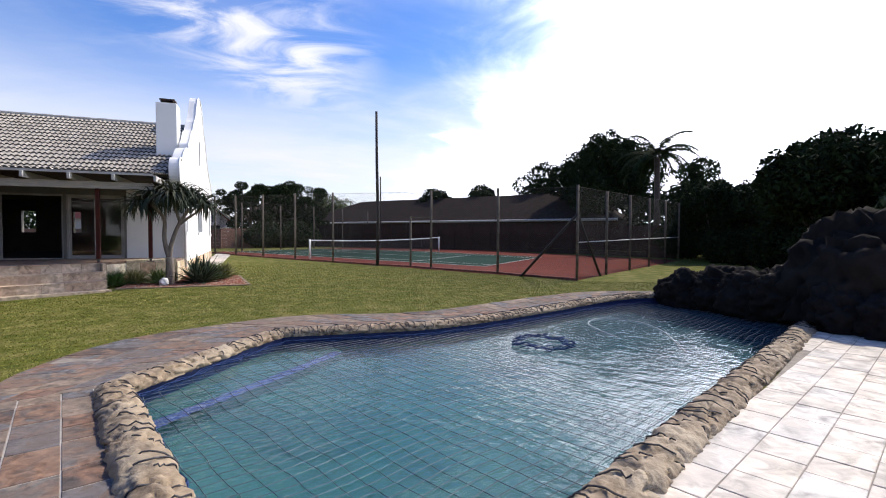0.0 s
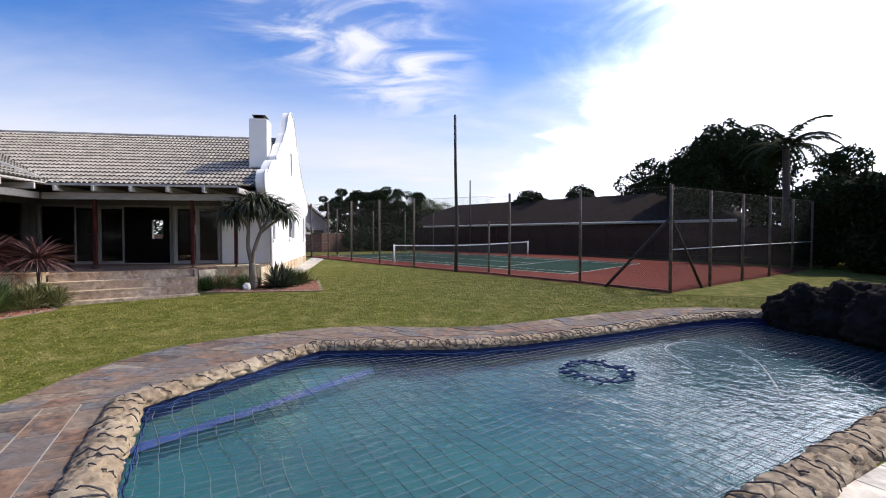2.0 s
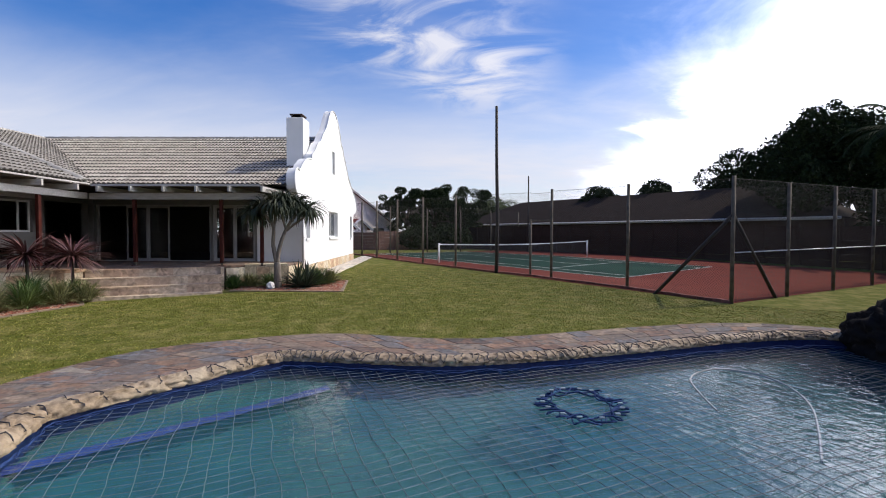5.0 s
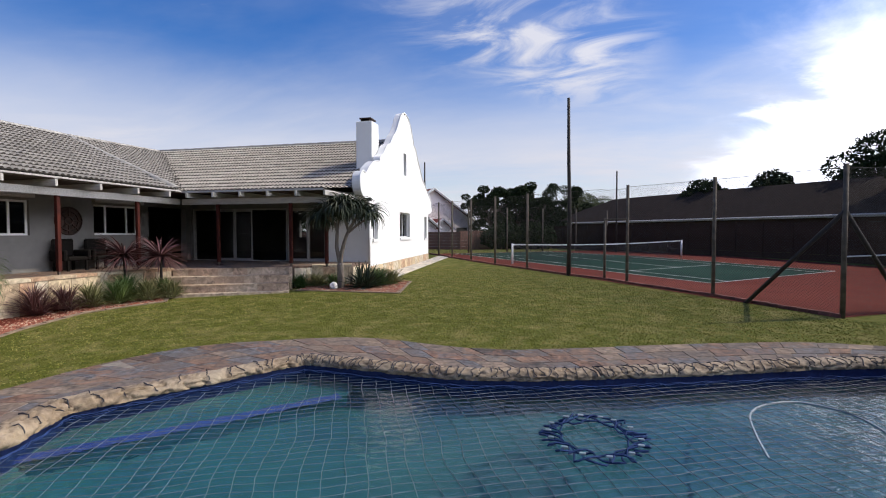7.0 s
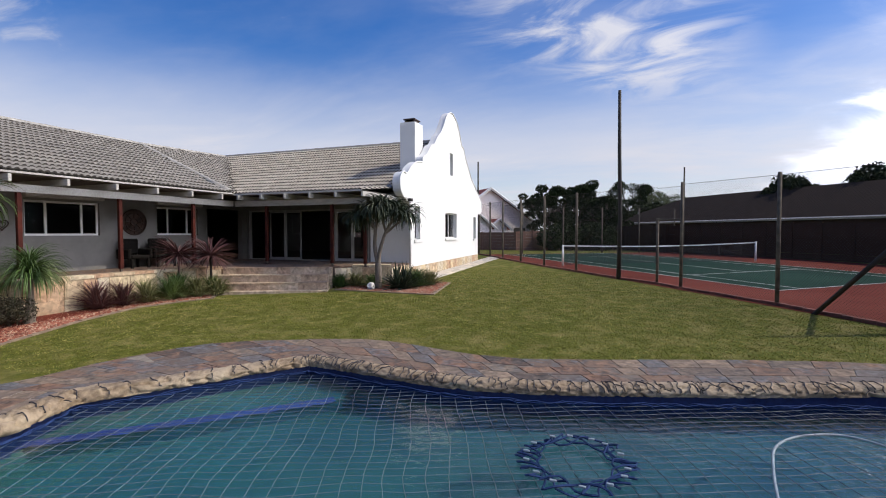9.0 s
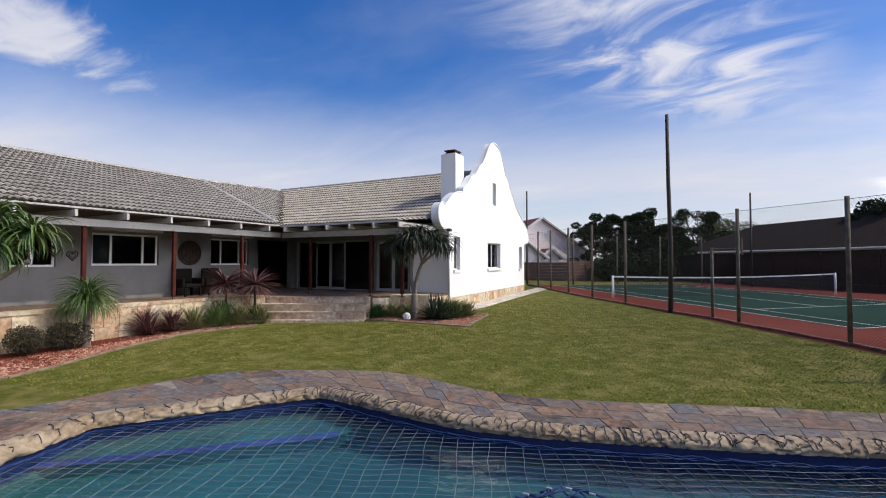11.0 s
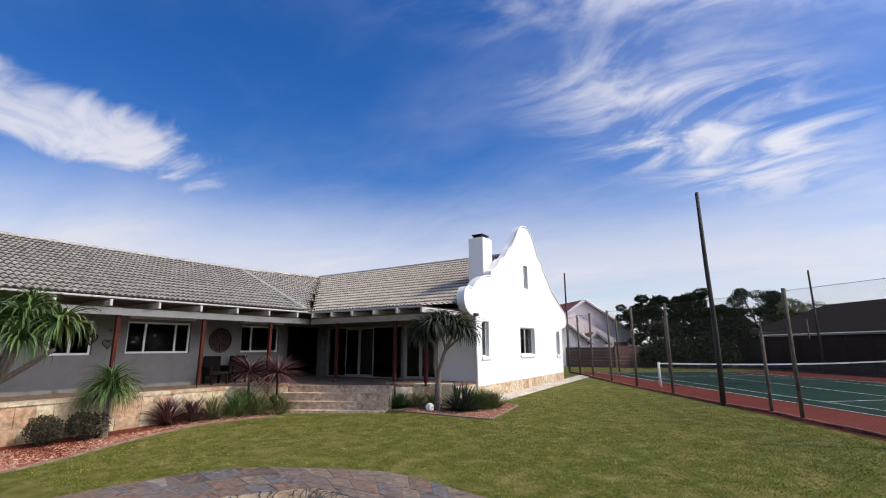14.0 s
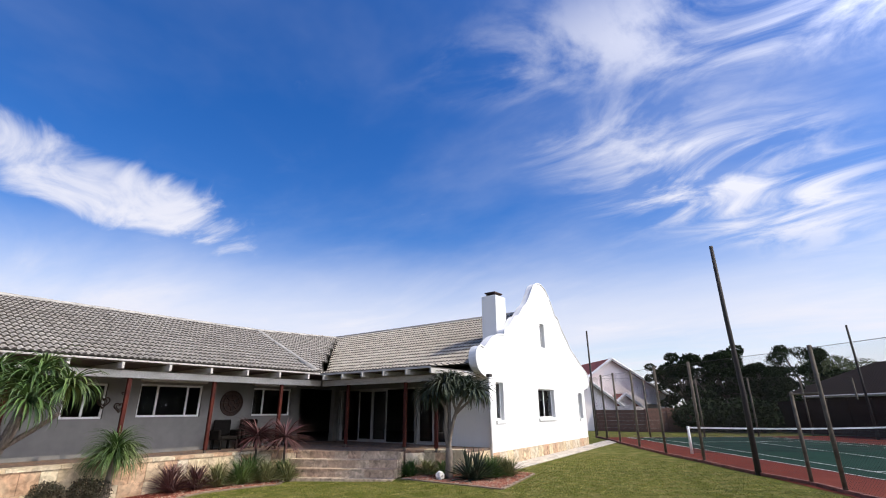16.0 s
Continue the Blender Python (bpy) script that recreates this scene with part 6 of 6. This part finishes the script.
def palm(x, y, h, seed):
    rng = random.Random(seed)
    p = thing("palm_tree", (x, y, gz(y)), "tall feather palm with ragged dark fronds", "palm tree")
    part("trunk", tube(bmesh.new(), [(0, 0, -0.2), (0.1, 0, h * 0.5), (0, 0, h)], [0.3, 0.22, 0.2], 10), M["trunk_dark"], p)
    vs, fs = [], []
    for k in range(19):
        a, el = k * 2.4, rng.uniform(0.15, 1.5)
        q, L = Vector((0, 0, h)), 3.0
        pts = []
        for s in range(15):
            pts.append((q.copy(), a, el))
            q = q + Vector((math.cos(a) * math.cos(el), math.sin(a) * math.cos(el), math.sin(el))) * (L / 14)
            el -= 0.12
        for s, (q, a_, e_) in enumerate(pts[2:]):
            d = Vector((math.cos(a_) * math.cos(e_), math.sin(a_) * math.cos(e_), math.sin(e_)))
            side_ = Vector((-math.sin(a_), math.cos(a_), 0))
            for sg in (-1, 1):
                for j in range(3):
                    b0 = q + d * 0.08 * j
                    tip = b0 + (side_ * sg * 0.75 + d * 0.5 + Vector((0, 0, -0.45 + rng.uniform(-0.2, 0.2)))).normalized() * 0.75 * (1 - 0.5 * s / 13)
                    n0 = len(vs)
                    vs += [tuple(b0), tuple(b0 + d * 0.085), tuple(tip)]
                    fs.append((n0, n0 + 1, n0 + 2))
            n0 = len(vs)
            up_ = Vector((0, 0, 0.05))
            vs += [tuple(q - up_), tuple(q + up_), tuple(q + d * 0.26 + up_), tuple(q + d * 0.26 - up_)]
            fs.append((n0, n0 + 1, n0 + 2, n0 + 3))
    raw("crown", vs, fs, M["leaf_dark"], p, kind="stuff")


for k, (xc, yc) in enumerate([(0.8, 42.5), (3.0, 43)]):
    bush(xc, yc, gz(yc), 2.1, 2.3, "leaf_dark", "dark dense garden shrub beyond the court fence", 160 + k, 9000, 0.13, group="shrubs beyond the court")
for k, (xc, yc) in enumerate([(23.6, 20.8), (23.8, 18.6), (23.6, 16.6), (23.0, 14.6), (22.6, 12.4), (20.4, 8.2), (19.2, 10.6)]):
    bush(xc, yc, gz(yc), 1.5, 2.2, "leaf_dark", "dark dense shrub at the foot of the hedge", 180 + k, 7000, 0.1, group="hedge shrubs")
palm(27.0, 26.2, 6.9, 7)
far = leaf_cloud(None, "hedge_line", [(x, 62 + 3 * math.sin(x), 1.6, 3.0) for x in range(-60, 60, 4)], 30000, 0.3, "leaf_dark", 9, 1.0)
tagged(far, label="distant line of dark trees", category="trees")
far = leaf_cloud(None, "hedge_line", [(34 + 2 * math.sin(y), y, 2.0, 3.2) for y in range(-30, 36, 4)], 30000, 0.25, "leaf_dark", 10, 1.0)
tagged(far, label="dark hedge along the boundary", category="hedge")

# ---- grass blades ----
rng = np.random.default_rng(12)
NB = 150000
gx_, gy_ = rng.uniform(-8, 14, NB * 2), rng.uniform(6.5, 24, NB * 2)
keep = rng.random(NB * 2) < np.clip(1.5 - (gy_ - 8) / 12, 0.12, 1)
gx_, gy_ = gx_[keep], gy_[keep]
EDGE_OUT = [(-2.85, 5.8), (-2.68, 6.4), (-2.6, 7.3), (-2.3, 8.1), (-1.75, 8.85), (-0.7, 9.4), (0.3, 9.8), (0.9, 9.92), (1.5, 9.86), (2.2, 9.7), (3.3, 9.55), (4.2, 9.75), (5.6, 10.2), (7.1, 10.68), (8.8, 11.05), (10.2, 10.9), (11.6, 10.2)]
LAWN = [(x, y + 0.03) for x, y in EDGE_OUT] + [(14, 9), (14, 12), (10.7, 13.3), (6.8, 18.4), (3, 22.9), (0.5, 24), (-1.4, 24), (-1.4, 18.4), (-0.5, 18.1), (-0.1, 15.2), (-3.3, 15.0), (-6.3, 13.2), (-6.1, 12.6), (-6.7, 10.9), (-5.6, 7.4), (-5.1, 6.4), (-5.1, 5.2), (-3.3, 5.2)]
LP = np.array(LAWN)
ins = np.zeros(len(gx_), bool)
j = len(LP) - 1
for i in range(len(LP)):
    (xi, yi), (xj, yj) = LP[i], LP[j]
    hit_ = ((yi > gy_) != (yj > gy_)) & (gx_ < (xj - xi) * (gy_ - yi) / (yj - yi) + xi)
    ins ^= hit_
    j = i
gx_, gy_ = gx_[ins][:NB], gy_[ins][:NB]
n = len(gx_)
gz_ = -0.315 + 0.0265 * (np.clip(gy_, 7.5, 31) - 7.5)
a = rng.uniform(0, 6.283, n)
h = rng.uniform(0.01, 0.026, n)
w = rng.uniform(0.004, 0.008, n) * (1 + (gy_ - 7) * 0.06)
lx, ly = rng.normal(0, 0.022, n), rng.normal(0, 0.022, n)
V = np.stack([np.stack([gx_ - np.cos(a) * w, gy_ - np.sin(a) * w, gz_], 1), np.stack([gx_ + np.cos(a) * w, gy_ + np.sin(a) * w, gz_], 1), np.stack([gx_ + lx, gy_ + ly, gz_ + h], 1)], 1).reshape(-1, 3)
me = bpy.data.meshes.new("grass")
me.from_pydata(V.tolist(), [], np.arange(3 * n).reshape(-1, 3).tolist())
me.materials.append(M["blade"])
tagged(new("grass", me), label="short mown kikuyu grass blades, green with straw tips", category="grass", kind="stuff")

# ---- pavings, piece by piece ----
PATH_OUT = smooth_line(EDGE_OUT, 5)
PATH_IN = smooth_line([(-1.56, 6.13), (-1.3, 6.54), (-0.91, 7.08), (-0.51, 7.66), (-0.05, 8.24), (0.4, 8.68), (1.0, 8.67), (1.65, 8.6), (2.4, 8.51), (3.1, 8.49), (3.65, 8.57), (4.4, 8.73), (5.73, 9.14), (7.13, 9.6), (8.25, 9.98), (9.75, 10.28), (10.75, 10.1)], 5)
pave = tagged(thing("slate_path", (0, 0, 0), "multicoloured slate paving round the pool with pale joints", "paving"), kind="structure")
flat("paving_bed", PATH_OUT + PATH_IN[::-1], 0.018, M["grout"], "pale mortar bed under the slate path", "paving")


def along(line, s):
    tot = [0.0]
    for p, q in zip(line, line[1:]):
        tot.append(tot[-1] + math.dist(p, q))
    s = s * tot[-1]
    for k in range(len(line) - 1):
        if tot[k + 1] >= s:
            t = (s - tot[k]) / max(1e-6, tot[k + 1] - tot[k])
            return Vector(line[k]).lerp(Vector(line[k + 1]), t)
    return Vector(line[-1])


def slab(parent, quad, z, mat, t=0.022, gap=0.006):
    c = sum((Vector(q) for q in quad), Vector((0, 0))) / len(quad)
    bm = bmesh.new()
    lo, up, mid_ = [], [], []
    for q in quad:
        d = Vector(q) - c
        e = c + d * (1 - gap / max(d.length, 0.05))
        zz = gz(e.y) + z
        lo.append(bm.verts.new((e.x, e.y, zz - t)))
        mid_.append(bm.verts.new((e.x, e.y, zz - 0.004)))
        e = c + d * (1 - (gap + 0.006) / max(d.length, 0.05))
        up.append(bm.verts.new((e.x, e.y, zz)))
    n = len(quad)
    bm.faces.new(up)
    for k in range(n):
        for p, q in ((lo, mid_), (mid_, up)):
            bm.faces.new((p[k], p[(k + 1) % n], q[(k + 1) % n], q[k]))
    bmesh.ops.recalc_face_normals(bm, faces=bm.faces)
    return part("slate" if mat == "slate" else "paver", bm, M[mat], parent)


NC = 38
rows = [0.0, 0.29, 0.62, 1.0]
for r in range(3):
    s = random.uniform(0.4, 1) / NC
    cuts = [0.0]
    while s < 1:
        cuts.append(s)
        s += random.uniform(0.7, 1.5) / NC
    cuts.append(1.0)
    for a_, b_ in zip(cuts, cuts[1:]):
        q = []
        for s_, f in ((a_, rows[r]), (b_, rows[r]), (b_, rows[r + 1]), (a_, rows[r + 1])):
            i_, o_ = along(PATH_IN, s_), along(PATH_OUT, s_)
            q.append(tuple(i_.lerp(o_, f)))
        slab(pave, q, 0.026 + random.uniform(-0.003, 0.003), "slate")

# left deck: slate in straight courses along the coping
DL = Vector((0.31, -0.951)).normalized()
DP = Vector((DL.y, -DL.x))
o = Vector((-1.51, 6.0))
left = tagged(thing("slate_deck", (0, 0, 0), "grey, rust and black slate deck laid in straight courses", "paving"), kind="structure")
bed = [tuple(o + DL * a_ + DP * b_) for a_, b_ in ((-0.2, -0.02), (7.5, -0.02), (7.5, 3.77), (-0.2, 3.77))]
flat("paving_bed", bed, 0.018, M["grout_pale"], "pale mortar bed under the slate deck", "paving")
v = 0.0
for width in (0.28, 0.35, 0.35, 0.4, 0.4, 0.4, 0.4, 0.4, 0.4, 0.4):
    u = -0.2
    while u < 7.4:
        L = random.choice((0.3, 0.36, 0.36, 0.6))
        slab(left, [tuple(o + DL * a_ + DP * b_) for a_, b_ in ((u, v), (u + L, v), (u + L, v + width), (u, v + width))], 0.024 + random.uniform(-0.002, 0.002), "slate", gap=0.009)
        u += L
    v += width

# right deck: pale pavers square to the coping
right = tagged(thing("pale_deck", (0, 0, 0), "sunlit pale sandstone pavers with dark joints beside the pool", "paving"), kind="structure")
EDGE = [(0.45, 1.3), (2.2, 2.05), (3.3, 2.55), (5.0, 3.25), (7.55, 4.42), (9.2, 5.4), (13.0, 4.2), (11.5, -1.5), (0.6, -3.2)]
flat("paving_bed", EDGE, 0.016, M["grout"], "grey mortar bed under the pale pavers", "paving")
PW, PL_ = 0.36, 0.48
A21 = radians(21.2)
PU, PV = Vector((math.cos(A21), math.sin(A21))), Vector((-math.sin(A21), math.cos(A21)))
o = Vector((3.03, 2.15))
for j in range(-3, 16):
    ox = random.choice((0.0, 0.0, 0.12, 0.24))
    u = -9 * PL_ + ox
    while u < 10.5:
        L = PL_ * random.choice((1, 1, 1, 0.75, 1.25))
        q = [tuple(o + PU * a_ + PV * b_) for a_, b_ in ((u, -j * PW), (u + L, -j * PW), (u + L, -(j + 1) * PW), (u, -(j + 1) * PW))]
        u += L
        c = sum((Vector(p) for p in q), Vector((0, 0))) / 4
        if inside(EDGE, c.x, c.y):
            slab(right, q, 0.022 + random.uniform(-0.003, 0.003), "pale", gap=0.006)
